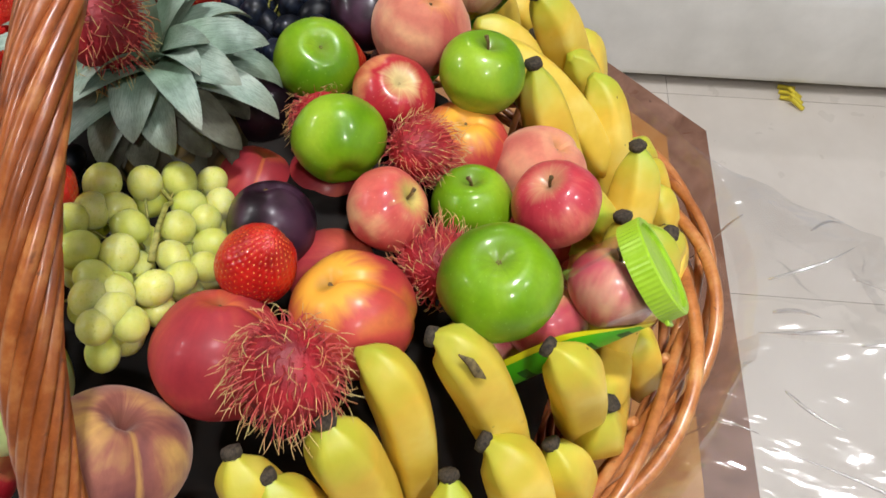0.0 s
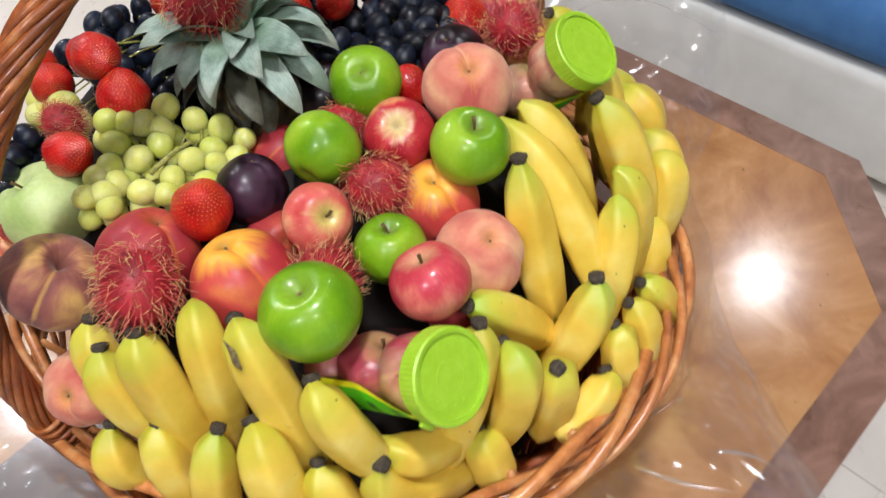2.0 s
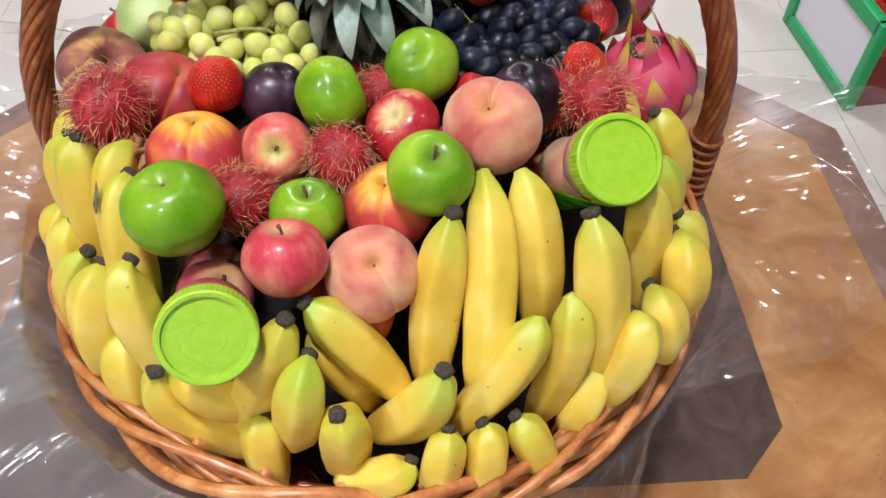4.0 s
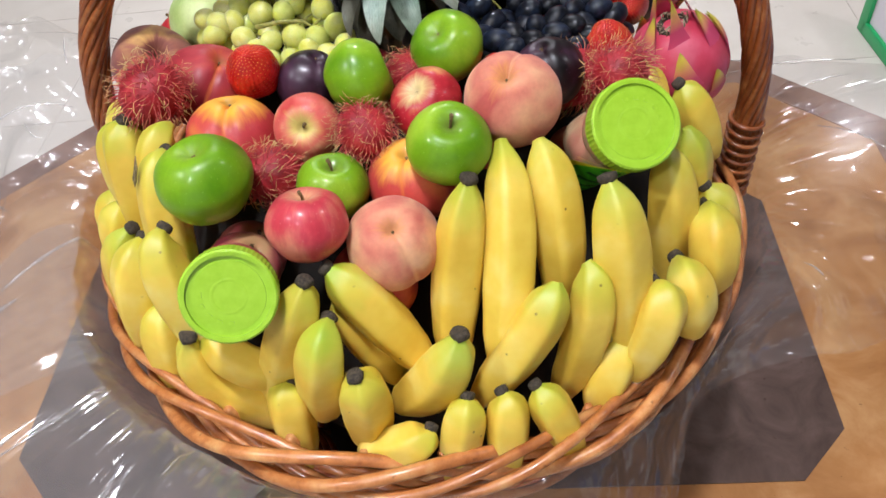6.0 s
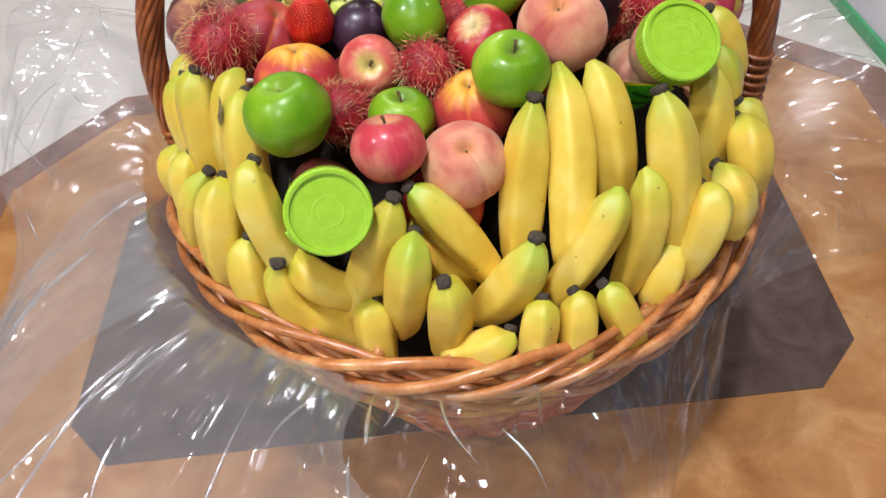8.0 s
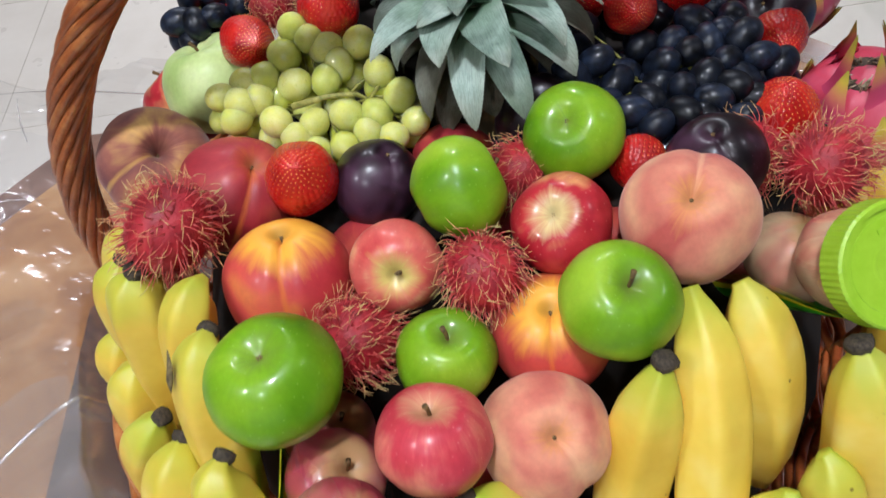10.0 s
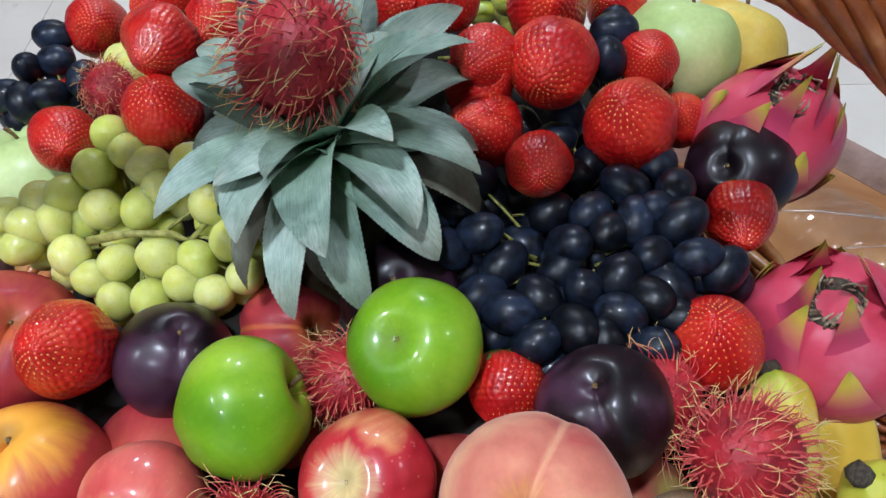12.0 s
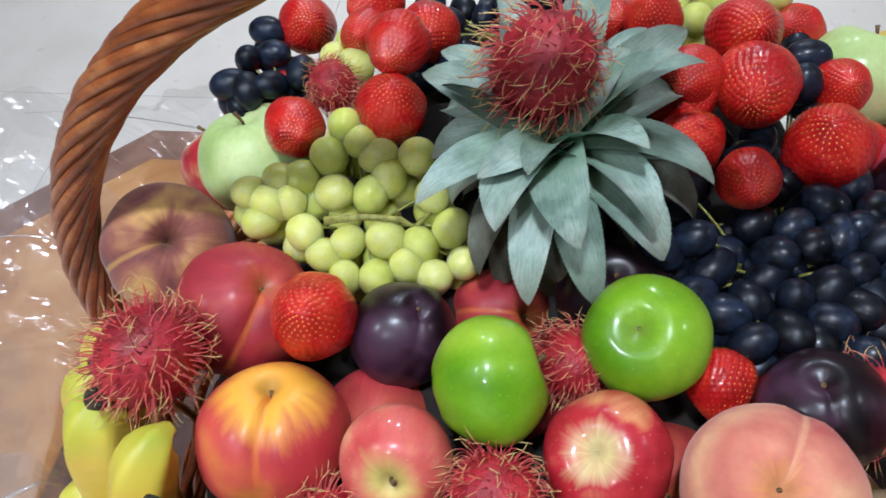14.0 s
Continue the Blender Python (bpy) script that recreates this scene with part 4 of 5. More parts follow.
apple(GREEN_APPLE, "shiny bright green apple among the piled fruit", (0.028, -0.161, 0.931), 0.0293, (0.172, 0.050, 0.984), 30, True)
apple(PINK_APPLE, "pale pink and cream blushed apple with a stalk", (0.004, -0.104, 0.949), 0.0287, (0.029, -0.765, 0.643), 20, True)
apple(RED_APPLE, "glossy pink-red apple beside a peach", (0.019, -0.219, 0.949), 0.0304, (0.047, 0.364, 0.930), 60, True)
apple(STRIPED_APPLE, "red apple with a cream crown round its eye", (0.107, -0.095, 0.957), 0.0305, (-0.317, -0.330, 0.889), 10, False)
stone_fruit("peach", PEACH, "large fuzzy pink peach", (0.178, -0.108, 0.965), 0.0387, (-0.135, -0.333, 0.933), (0.35, 0.8, 0.3), 0.95, 0.3, 0.08)
stone_fruit("peach", PEACH, "fuzzy salmon-pink peach with a cleft", (0.078, -0.210, 0.913), 0.0364, (0.145, -0.389, 0.910), (0.45, -0.7, -0.3), 0.95, 0.3, 0.08)
stone_fruit("peach", PURPLE_PEACH, "flat purple-brown peach with yellow streaks", (-0.175, 0.030, 0.933), 0.0418, (0.465, -0.348, 0.814), (-0.7, -0.5, 0), 0.8, 0.58, 0.07)
stone_fruit("nectarine", NECTARINE, "orange-yellow and red nectarine with a deep cleft", (-0.069, -0.091, 0.930), 0.0409, (0.077, 0.382, 0.921), (0.1, -0.9, 0.3), 0.95, 0.2, 0.12)
stone_fruit("nectarine", RED_NECTARINE, "dark red nectarine with an orange streak", (-0.108, -0.015, 0.935), 0.0412, (0.564, -0.028, 0.825), (0.35, -0.3, 0.5), 0.95, 0.2, 0.09)
stone_fruit("nectarine", NECTARINE, "red and yellow nectarine under a green apple", (0.092, -0.149, 0.921), 0.0361, (-0.039, -0.060, 0.997), (-0.1, -0.9, 0.2), 0.95, 0.24, 0.07)
stone_fruit("nectarine", RED_NECTARINE, "dark red nectarine behind the green apples", (0.046, 0.006, 0.910), 0.0330, (0.572, -0.309, 0.760), (-0.8, -0.1, 0.3), 0.95, 0.24, 0.07)
stone_fruit("plum", PLUM, "smooth dark purple plum between the fruit", (-0.008, -0.025, 0.938), 0.0299, (0.426, 0.105, 0.899), (0.3, -0.8, 0.3), 1, 0.14, 0.05)
stone_fruit("plum", PLUM, "dark purple plum with a dusty bloom", (0.211, -0.058, 0.951), 0.0306, (-0.234, 0.034, 0.972), (0.1, -0.8, 0.2), 0.95, 0.16, 0.06)
stone_fruit("plum", PLUM, "glossy dark purple plum", (0.308, 0.117, 0.918), 0.0326, (-0.497, -0.483, 0.721), (0.2, 0.8, 0.3), 0.94, 0.2, 0.04)
stone_fruit("plum", PLUM, "dark purple plum in the shade of the leaves", (0.110, 0.011, 0.940), 0.0318, (0.000, -0.200, 1.000), (0, -0.9, 0.2), 1, 0.14, 0.05)
apple(PALE_APPLE, "large pale green apple behind the white grapes", (-0.138, 0.115, 0.929), 0.0419, (-0.2, 0.3, 0.9), 0, True)
apple(STRIPED_APPLE, "red and yellow apple at the edge of the basket", (-0.180, 0.151, 0.888), 0.0416, (-0.6, 0.3, 0.7), 0, True)
stone_fruit("peach", PEACH, "fuzzy peach low beside the handle", (-0.213, -0.005, 0.845), 0.0345, (-0.500, -0.400, 0.700), (-0.5, -0.6, -0.2), 0.95, 0.24, 0.07)
# invented filler nectarines, of a dark skin to keep the gaps in shade
stone_fruit("nectarine", RED_NECTARINE, "dark red filler nectarine, added deep in a shaded gap", (0.055, -0.215, 0.872), 0.036, (0, -0.5, 0.8))
stone_fruit("nectarine", RED_NECTARINE, "dark red filler nectarine, added deep in a shaded gap", (0.060, -0.045, 0.900), 0.034, (0, -0.5, 0.8))
stone_fruit("nectarine", RED_NECTARINE, "dark red filler nectarine, added deep in a shaded gap", (-0.020, -0.065, 0.898), 0.034, (0, -0.5, 0.8))
stone_fruit("nectarine", RED_NECTARINE, "dark red filler nectarine, added deep in a shaded gap", (0.140, -0.085, 0.900), 0.034, (0, -0.5, 0.8))
apple(PALE_APPLE, "pale yellow-green pear-like fruit at the back", (0.285, 0.225, 0.925), 0.040, (0.3, 0.5, 0.8), 0, True)
apple(PEAR, "yellow fruit at the back of the basket", (0.325, 0.245, 0.905), 0.040, (0.4, 0.5, 0.7), 0, True)
banana((0.142, -0.199, 0.964), (0.129, -0.222, 0.898), (0.119, -0.247, 0.833), 0.0208, True)
banana((0.167, -0.154, 0.962), (0.170, -0.216, 0.914), (0.159, -0.262, 0.850), 0.0200, False)
banana((0.196, -0.152, 0.958), (0.207, -0.187, 0.916), (0.209, -0.211, 0.853), 0.0205, False)
banana((0.244, -0.199, 0.955), (0.253, -0.227, 0.900), (0.255, -0.248, 0.825), 0.0220, True)
banana((0.293, -0.147, 0.940), (0.303, -0.167, 0.886), (0.298, -0.177, 0.819), 0.0200, True)
banana((0.316, -0.127, 0.938), (0.325, -0.134, 0.891), (0.325, -0.127, 0.820), 0.0165, False, 0.010)
banana((0.335, -0.159, 0.881), (0.334, -0.192, 0.867), (0.336, -0.198, 0.821), 0.0200, True, 0.004)
banana((0.334, -0.148, 0.890), (0.348, -0.152, 0.861), (0.357, -0.145, 0.807), 0.0180, True, 0.004)
banana((0.302, -0.205, 0.868), (0.310, -0.232, 0.855), (0.314, -0.233, 0.811), 0.0188, True, 0.004)
banana((0.279, -0.236, 0.875), (0.281, -0.256, 0.857), (0.262, -0.262, 0.800), 0.0200, True, 0.012)
banana((0.202, -0.252, 0.905), (0.182, -0.272, 0.870), (0.147, -0.283, 0.817), 0.0188, False)
banana((0.226, -0.234, 0.905), (0.229, -0.255, 0.863), (0.210, -0.266, 0.796), 0.0183, False)
banana((0.129, -0.290, 0.896), (0.109, -0.293, 0.847), (0.080, -0.281, 0.801), 0.0210, True)
banana((0.100, -0.326, 0.825), (0.083, -0.331, 0.813), (0.060, -0.326, 0.800), 0.0165, True)
banana((0.130, -0.312, 0.845), (0.125, -0.323, 0.822), (0.117, -0.332, 0.785), 0.0166, True)
banana((0.157, -0.307, 0.843), (0.160, -0.320, 0.819), (0.156, -0.329, 0.785), 0.0167, True)
banana((0.183, -0.301, 0.840), (0.196, -0.311, 0.815), (0.205, -0.315, 0.785), 0.0165, True)
banana((0.052, -0.313, 0.883), (0.052, -0.310, 0.843), (0.044, -0.305, 0.786), 0.0198, True)
banana((0.032, -0.277, 0.906), (0.022, -0.299, 0.877), (0.008, -0.286, 0.803), 0.0189, True)
banana((0.020, -0.266, 0.937), (-0.001, -0.272, 0.888), (-0.032, -0.272, 0.820), 0.0192, True)
banana((0.032, -0.243, 0.925), (0.059, -0.253, 0.888), (0.087, -0.262, 0.835), 0.0195, True)
banana((-0.014, -0.287, 0.838), (-0.017, -0.298, 0.816), (-0.018, -0.308, 0.772), 0.0183, True)
banana((-0.091, -0.263, 0.874), (-0.084, -0.265, 0.817), (-0.038, -0.281, 0.792), 0.0215, True)
banana((-0.122, -0.226, 0.871), (-0.129, -0.240, 0.839), (-0.125, -0.249, 0.792), 0.0189, True)
banana((-0.094, -0.216, 0.951), (-0.097, -0.238, 0.910), (-0.081, -0.247, 0.819), 0.0190, True)
banana((-0.077, -0.245, 0.870), (-0.060, -0.267, 0.848), (-0.033, -0.270, 0.835), 0.0177, False)
banana((-0.138, -0.182, 0.907), (-0.151, -0.207, 0.870), (-0.160, -0.212, 0.798), 0.0215, True)
banana((-0.159, -0.161, 0.898), (-0.184, -0.165, 0.854), (-0.195, -0.163, 0.800), 0.0188, True)
banana((-0.188, -0.112, 0.884), (-0.200, -0.121, 0.853), (-0.203, -0.128, 0.810), 0.0190, True)
banana((-0.217, -0.062, 0.855), (-0.231, -0.074, 0.828), (-0.225, -0.077, 0.810), 0.0190, True)
banana((-0.158, -0.094, 0.963), (-0.167, -0.105, 0.920), (-0.173, -0.121, 0.840), 0.0208, True)
banana((-0.183, -0.062, 0.938), (-0.192, -0.075, 0.904), (-0.189, -0.088, 0.860), 0.0194, True)
scarred = banana((-0.103, -0.148, 0.970), (-0.111, -0.176, 0.933), (-0.119, -0.202, 0.830), 0.0191, True)
banana((-0.113, -0.104, 0.962), (-0.130, -0.130, 0.934), (-0.148, -0.138, 0.840), 0.0174, False)
banana((0.299, -0.023, 0.922), (0.302, -0.044, 0.908), (0.306, -0.078, 0.872), 0.0170, True, 0.01)
banana((0.330, -0.012, 0.890), (0.342, -0.036, 0.880), (0.346, -0.072, 0.850), 0.0170, False, 0.01)
banana((0.317, -0.086, 0.949), (0.331, -0.091, 0.925), (0.345, -0.098, 0.888), 0.0165, True, 0.010)
banana((-0.175, -0.043, 0.948), (-0.188, -0.055, 0.915), (-0.190, -0.070, 0.870), 0.0180, True)
g = Geo()
tube(g, [(0, 0, 0.0125), (0.001, 0, 0.006), (-0.0006, 0, -0.003), (0.001, 0, -0.0125)], [0.0005, 0.0030, 0.0026, 0.0005], 8)
g.v = [(x, y * 0.5, z) for x, y, z in g.v]
scar_m = Matrix.Translation((-0.1206, -0.1710, 0.9720)) @ faced((-0.17, -0.61, -0.77), (-0.71, 0.62, -0.33))
part("scar", g.mesh("scar", SCAR), scarred, "dark scar in the peel", scarred.matrix_basis.inverted() @ scar_m)
banana((0.251, -0.248, 0.829), (0.247, -0.267, 0.812), (0.234, -0.278, 0.784), 0.0190, False, 0.01)
banana((0.030, -0.235, 0.885), (0.046, -0.250, 0.855), (0.060, -0.255, 0.815), 0.0190, False)

# ---- grapes ----
def sphere_mesh(name, mat, stretch=1.0, n=12, mseg=18):
    g = Geo()
    vs = [(math.sin(t) * math.cos(p), math.sin(t) * math.sin(p), math.cos(t) * stretch) for t in np.linspace(0, math.pi, n + 1) for p in np.linspace(0, 2 * math.pi, mseg, endpoint=False)]
    g.add(vs, [f[::-1] for f in grid_faces(n + 1, mseg)])
    return g.mesh(name, mat)


WG, BG = sphere_mesh("white_grape", WHITE_GRAPE, 1.16), sphere_mesh("black_grape", BLACK_GRAPE, 1.32)


def bunch(label, spots, mesh, r, under, group, seed, down=0.015):
    """A bunch of grapes: those that show, a row under them, and the stem that joins them."""
    rng = random.Random(seed)
    c = sum((Vector(p) for p in spots), Vector()) / len(spots)
    th = tagged(empty("grape_bunch", Matrix.Translation(c)), label, "grapes", group)
    low = [Vector(p) + Vector((rng.uniform(-0.008, 0.008), rng.uniform(-0.004, 0.010), -down - rng.uniform(0, 0.008))) for p in spots for _ in range(under)]
    for p in [Vector(p) for p in spots] + low:
        q = r * rng.uniform(0.9, 1.08)
        m = Matrix.Translation(p - c) @ Euler([rng.uniform(0, 3.1) for _ in range(3)]).to_matrix().to_4x4() @ Matrix.Diagonal((q, q, q, 1))
        part("grape", mesh, th, m=m)
    g = Geo()
    for p in spots:
        p = Vector(p) - c
        hub = Vector((p.x * 0.35, p.y * 0.35, -0.012))
        tube(g, [hub, (hub + p) / 2 + Vector((0, 0, 0.003)), p * 0.93], [0.0012, 0.0009, 0.0008], 5)
    tagged(part("stem", g.mesh("stem", STEM), th), "thin green grape stem", kind="stuff")
    return th


WHITE_SPOTS = (
    (-0.059, 0.094, 0.987), (-0.067, 0.075, 0.978), (-0.036, 0.078, 0.977), (-0.012, 0.080, 0.976), (-0.061, 0.055, 0.967),
    (-0.038, 0.056, 0.966), (-0.083, 0.061, 0.972), (-0.105, 0.035, 0.960), (-0.077, 0.031, 0.956), (-0.050, 0.028, 0.952),
    (-0.026, 0.032, 0.952), (0.000, 0.059, 0.964), (0.013, 0.042, 0.954), (-0.088, 0.048, 0.965), (-0.114, 0.050, 0.969),
    (-0.096, 0.059, 0.972), (-0.028, 0.066, 0.970), (-0.030, 0.011, 0.941), (-0.049, 0.009, 0.942), (0.005, 0.015, 0.941),
    (0.022, 0.024, 0.944), (-0.063, 0.020, 0.949), (-0.005, 0.031, 0.950), (-0.100, 0.045, 0.965), (-0.048, 0.085, 0.982),
    (-0.012, 0.019, 0.944),
)
pale = bunch("bunch of pale green translucent grapes", WHITE_SPOTS, WG, 0.0114, 1, "grape bunches", 1)
g = Geo()
tube(g, [Vector(p) - pale.matrix_basis.translation for p in ((-0.063, 0.034, 0.965), (-0.038, 0.037, 0.967), (-0.017, 0.039, 0.964), (-0.009, 0.039, 0.957), (0.007, 0.059, 0.963))], [0.0026, 0.0020, 0.0019, 0.0017, 0.0012], 8)
part("peduncle", g.mesh("peduncle", STEM), pale, "pale green woody stem")
BLACK_SPOTS = (
    (0.191, 0.059, 0.952), (0.165, 0.024, 0.952), (0.153, 0.040, 0.950), (0.199, 0.035, 0.954), (0.212, 0.057, 0.954),
    (0.221, 0.043, 0.955), (0.232, 0.074, 0.955), (0.235, 0.049, 0.956), (0.247, 0.056, 0.957), (0.258, 0.070, 0.957),
    (0.258, 0.046, 0.958), (0.241, 0.025, 0.958), (0.263, 0.022, 0.960), (0.183, 0.002, 0.954), (0.206, 0.004, 0.956),
    (0.222, -0.010, 0.958), (0.200, -0.017, 0.956), (0.181, -0.024, 0.955), (0.236, -0.001, 0.958), (0.168, -0.006, 0.953),
    (0.153, 0.005, 0.951), (0.222, 0.010, 0.957), (0.141, 0.052, 0.966), (0.152, 0.035, 0.965), (0.134, 0.028, 0.962),
    (0.127, 0.050, 0.962), (0.148, 0.070, 0.968),
)
bunch("bunch of dusty blue-black grapes", BLACK_SPOTS, BG, 0.0112, 2, "grape bunches", 2)
BLACK_MORE = (
    (0.195, 0.124, 0.942), (0.177, 0.139, 0.939), (0.204, 0.143, 0.941), (0.206, 0.092, 0.944), (0.253, 0.097, 0.948),
    (0.216, 0.103, 0.944), (0.237, -0.025, 0.952), (0.175, 0.044, 0.943), (0.277, 0.019, 0.953), (0.242, 0.239, 0.940),
    (0.232, 0.206, 0.941), (0.139, 0.027, 0.941), (0.195, 0.024, 0.946), (0.248, 0.011, 0.951), (0.249, -0.009, 0.952),
    (0.156, 0.064, 0.941), (0.214, -0.024, 0.950),
)
bunch("bunch of dusty blue-black grapes between strawberries", BLACK_MORE, BG, 0.0112, 2, "grape bunches", 3)
CORNER_SPOTS = (
    (-0.151, 0.216, 0.965), (-0.156, 0.182, 0.965), (-0.139, 0.189, 0.965), (-0.161, 0.154, 0.965), (-0.146, 0.148, 0.965),
    (-0.131, 0.155, 0.965), (-0.112, 0.169, 0.965), (-0.060, 0.060, 0.930), (-0.140, 0.190, 0.955),
)
bunch("small bunch of blue-black grapes at the edge", CORNER_SPOTS, BG, 0.0112, 1, "grape bunches", 4)
BACK_SPOTS = (
    (-0.029, 0.243, 0.970), (-0.013, 0.222, 0.970), (-0.026, 0.183, 0.970), (-0.003, 0.178, 0.970), (0.234, 0.191, 0.970),
    (0.228, 0.163, 0.970),
)
bunch("blue-black grapes at the back of the pile", BACK_SPOTS, BG, 0.0112, 2, "grape bunches", 5)
LEFT_SPOTS = (
    (0.020, 0.285, 0.955), (0.046, 0.279, 0.950), (0.066, 0.265, 0.955), (0.012, 0.252, 0.955), (0.030, 0.231, 0.955),
    (0.053, 0.225, 0.960), (-0.007, 0.266, 0.950), (0.023, 0.195, 0.955), (0.014, 0.156, 0.955), (0.022, 0.125, 0.955),
    (-0.001, 0.216, 0.955), (0.060, 0.190, 0.950), (0.040, 0.165, 0.950), (-0.130, 0.163, 0.950), (-0.151, 0.138, 0.945),
    (0.007, 0.126, 0.950), (0.050, 0.300, 0.940), (0.100, 0.270, 0.950), (0.120, 0.250, 0.950), (0.030, 0.250, 0.970),
)
bunch("blue-black grapes behind the pineapple crown", LEFT_SPOTS, BG, 0.0112, 2, "grape bunches", 7)
BACK_WHITE = (
    (0.152, 0.269, 0.955), (0.168, 0.250, 0.955), (0.184, 0.276, 0.955), (0.209, 0.284, 0.955), (0.229, 0.281, 0.955),
    (0.217, 0.294, 0.955), (0.193, 0.294, 0.955), (0.160, 0.293, 0.955), (-0.070, 0.165, 0.975), (-0.080, 0.200, 0.970),
    (-0.090, 0.185, 0.965), (-0.020, 0.200, 0.975),
)
bunch("pale green grapes at the back of the pile", BACK_WHITE, WG, 0.0118, 2, "grape bunches", 6)

# ---- strawberries ----
def strawberry_template():
    g = Geo()
    n, mseg = 84, 144
    rng = random.Random(3)
    seeds = []
    rows = 22
    for i in range(1, rows):
        th = math.pi * i / rows
        k = max(3, int(34 * math.sin(th)))
        for j in range(k):
            ph = 2 * math.pi * (j + 0.5 * (i % 2)) / k + rng.uniform(-0.025, 0.025)
            seeds.append(Vector((math.sin(th) * math.cos(ph), math.sin(th) * math.sin(ph), math.cos(th))))
    sd = np.array([tuple(s) for s in seeds])

    def shape(d):
        # wide at the shoulder (-z), blunt at the tip (+z)
        w = 0.96 - 0.22 * d[2] - 0.12 * max(0, d[2]) ** 2
        return np.array([d[0] * w, d[1] * w, d[2] * 1.08])

    vs = []
    for t in np.linspace(0, math.pi, n + 1):
        for p in np.linspace(0, 2 * math.pi, mseg, endpoint=False):
            d = np.array([math.sin(t) * math.cos(p), math.sin(t) * math.sin(p), math.cos(t)])
            near = np.sqrt(((sd - d) ** 2).sum(1)).min()
            pit = 1 - 0.05 * math.exp(-(near / 0.04) ** 2) + 0.07 * noise.noise(Vector(d) * 1.5)
            vs.append(shape(d) * pit)
    g.add(vs, [f[::-1] for f in grid_faces(n + 1, mseg)])
    body = part("strawberry", g.mesh("strawberry", STRAWBERRY))
    g = Geo()
    for d in sd:
        c = shape(d) * 0.972
        u = np.cross(d, (0, 0, 1.0)) + 1e-6
        u /= np.linalg.norm(u)
        w = np.cross(d, u)
        g.add([c + u * 0.019, c + w * 0.030, c - u * 0.019, c - w * 0.030, c + d * 0.022], [(0, 1, 4), (1, 2, 4), (2, 3, 4), (3, 0, 4)])
    tagged(part("seed", g.mesh("seed", SEED), body), "tiny yellow seeds", kind="stuff")
    g = Geo()
    for k in range(9):
        a = 2 * math.pi * k / 9 + 0.2
        pts = []
        for s in np.linspace(0, 1, 6):
            r = 0.1 + 0.75 * s
            wdt = 0.17 * math.sin(math.pi * min(1, 0.25 + 0.75 * s)) ** 0.8
            z = -1.10 + 0.30 * s ** 2 + 0.05 * math.sin(k)
            ca, sa = math.cos(a), math.sin(a)
            pts += [(r * ca - wdt * sa, r * sa + wdt * ca, z + 0.03), (r * ca, r * sa, z), (r * ca + wdt * sa, r * sa - wdt * ca, z + 0.03)]
        g.add(pts, grid_faces(6, 3, False, False))
    part("leaf_crown", g.mesh("leaf_crown", CALYX), body, "small green leaf crown")
    return tagged(body, "ripe shiny red strawberry with tiny seeds", "strawberry", "strawberries in the basket")


BERRY = [None]


def strawberry(at, r, axis, spin=0.0, stretch=1.0):
    m = Matrix.Translation(at) @ toward(axis, spin) @ Matrix.Diagonal((r, r, r * stretch, 1))
    if BERRY[0] is None:
        BERRY[0] = strawberry_template()
        BERRY[0].matrix_basis = m
        return BERRY[0]
    ob = copy_thing(BERRY[0], Matrix.Identity(4))
    ob.matrix_basis = m
    return ob


strawberry((-0.055, -0.032, 0.963), 0.0253, (0.110, -0.674, 1.156), 162, 1.05)
strawberry((0.166, -0.044, 0.941), 0.0191, (0.000, -0.500, -0.200), 33, 1.00)
strawberry((0.184, 0.072, 0.975), 0.0186, (-0.016, -0.589, 0.345), 269, 1.06)
strawberry((0.236, 0.113, 0.967), 0.0272, (-0.362, -0.533, 1.193), 155, 1.07)
strawberry((0.192, 0.142, 0.985), 0.0270, (-0.308, -1.085, 0.475), 208, 1.10)
strawberry((0.253, 0.169, 0.963), 0.0199, (0.018, -0.924, 1.094), 183, 1.03)
strawberry((0.298, 0.068, 0.932), 0.0204, (-0.177, -0.999, 0.290), 344, 1.10)
strawberry((0.267, -0.019, 0.948), 0.0238, (-0.184, -0.074, 0.961), 72, 1.02)
strawberry((0.279, 0.162, 0.920), 0.0186, (-0.296, -0.570, 1.068), 76, 1.10)
strawberry((0.157, 0.114, 0.967), 0.0199, (0.005, -0.340, 0.699), 157, 1.07)
strawberry((0.153, 0.144, 0.990), 0.0202, (-0.287, -0.732, 0.332), 93, 0.96)
strawberry((-0.097, 0.103, 0.974), 0.0205, (0.300, -0.500, 0.300), 36, 1.09)
strawberry((-0.031, 0.108, 0.992), 0.0230, (0.153, -0.179, 0.758), 38, 1.02)
strawberry((-0.029, 0.134, 1.017), 0.0208, (-0.060, -1.112, 0.250), 275, 1.05)
strawberry((-0.065, 0.189, 0.983), 0.0200, (-0.123, -1.281, 0.950), 136, 1.03)
strawberry((-0.122, 0.227, 0.963), 0.0228, (0.356, -0.610, 0.564), 35, 1.11)
strawberry((0.193, 0.200, 0.982), 0.0255, (0.102, -0.704, 0.723), 69, 1.11)
strawberry((0.242, 0.259, 0.939), 0.0218, (-0.531, -0.569, 0.647), 182, 0.96)
strawberry((0.130, 0.196, 0.997), 0.0204, (-0.281, -0.337, 0.901), 30, 1.00)
strawberry((-0.066, 0.223, 0.986), 0.0221, (-0.246, -0.420, 0.124), 4, 0.96)
strawberry((0.152, 0.143, 0.974), 0.0220, (0.578, -0.365, 0.682), 40)
strawberry((0.150, 0.104, 0.970), 0.0210, (-0.541, -0.432, 0.739), 40)
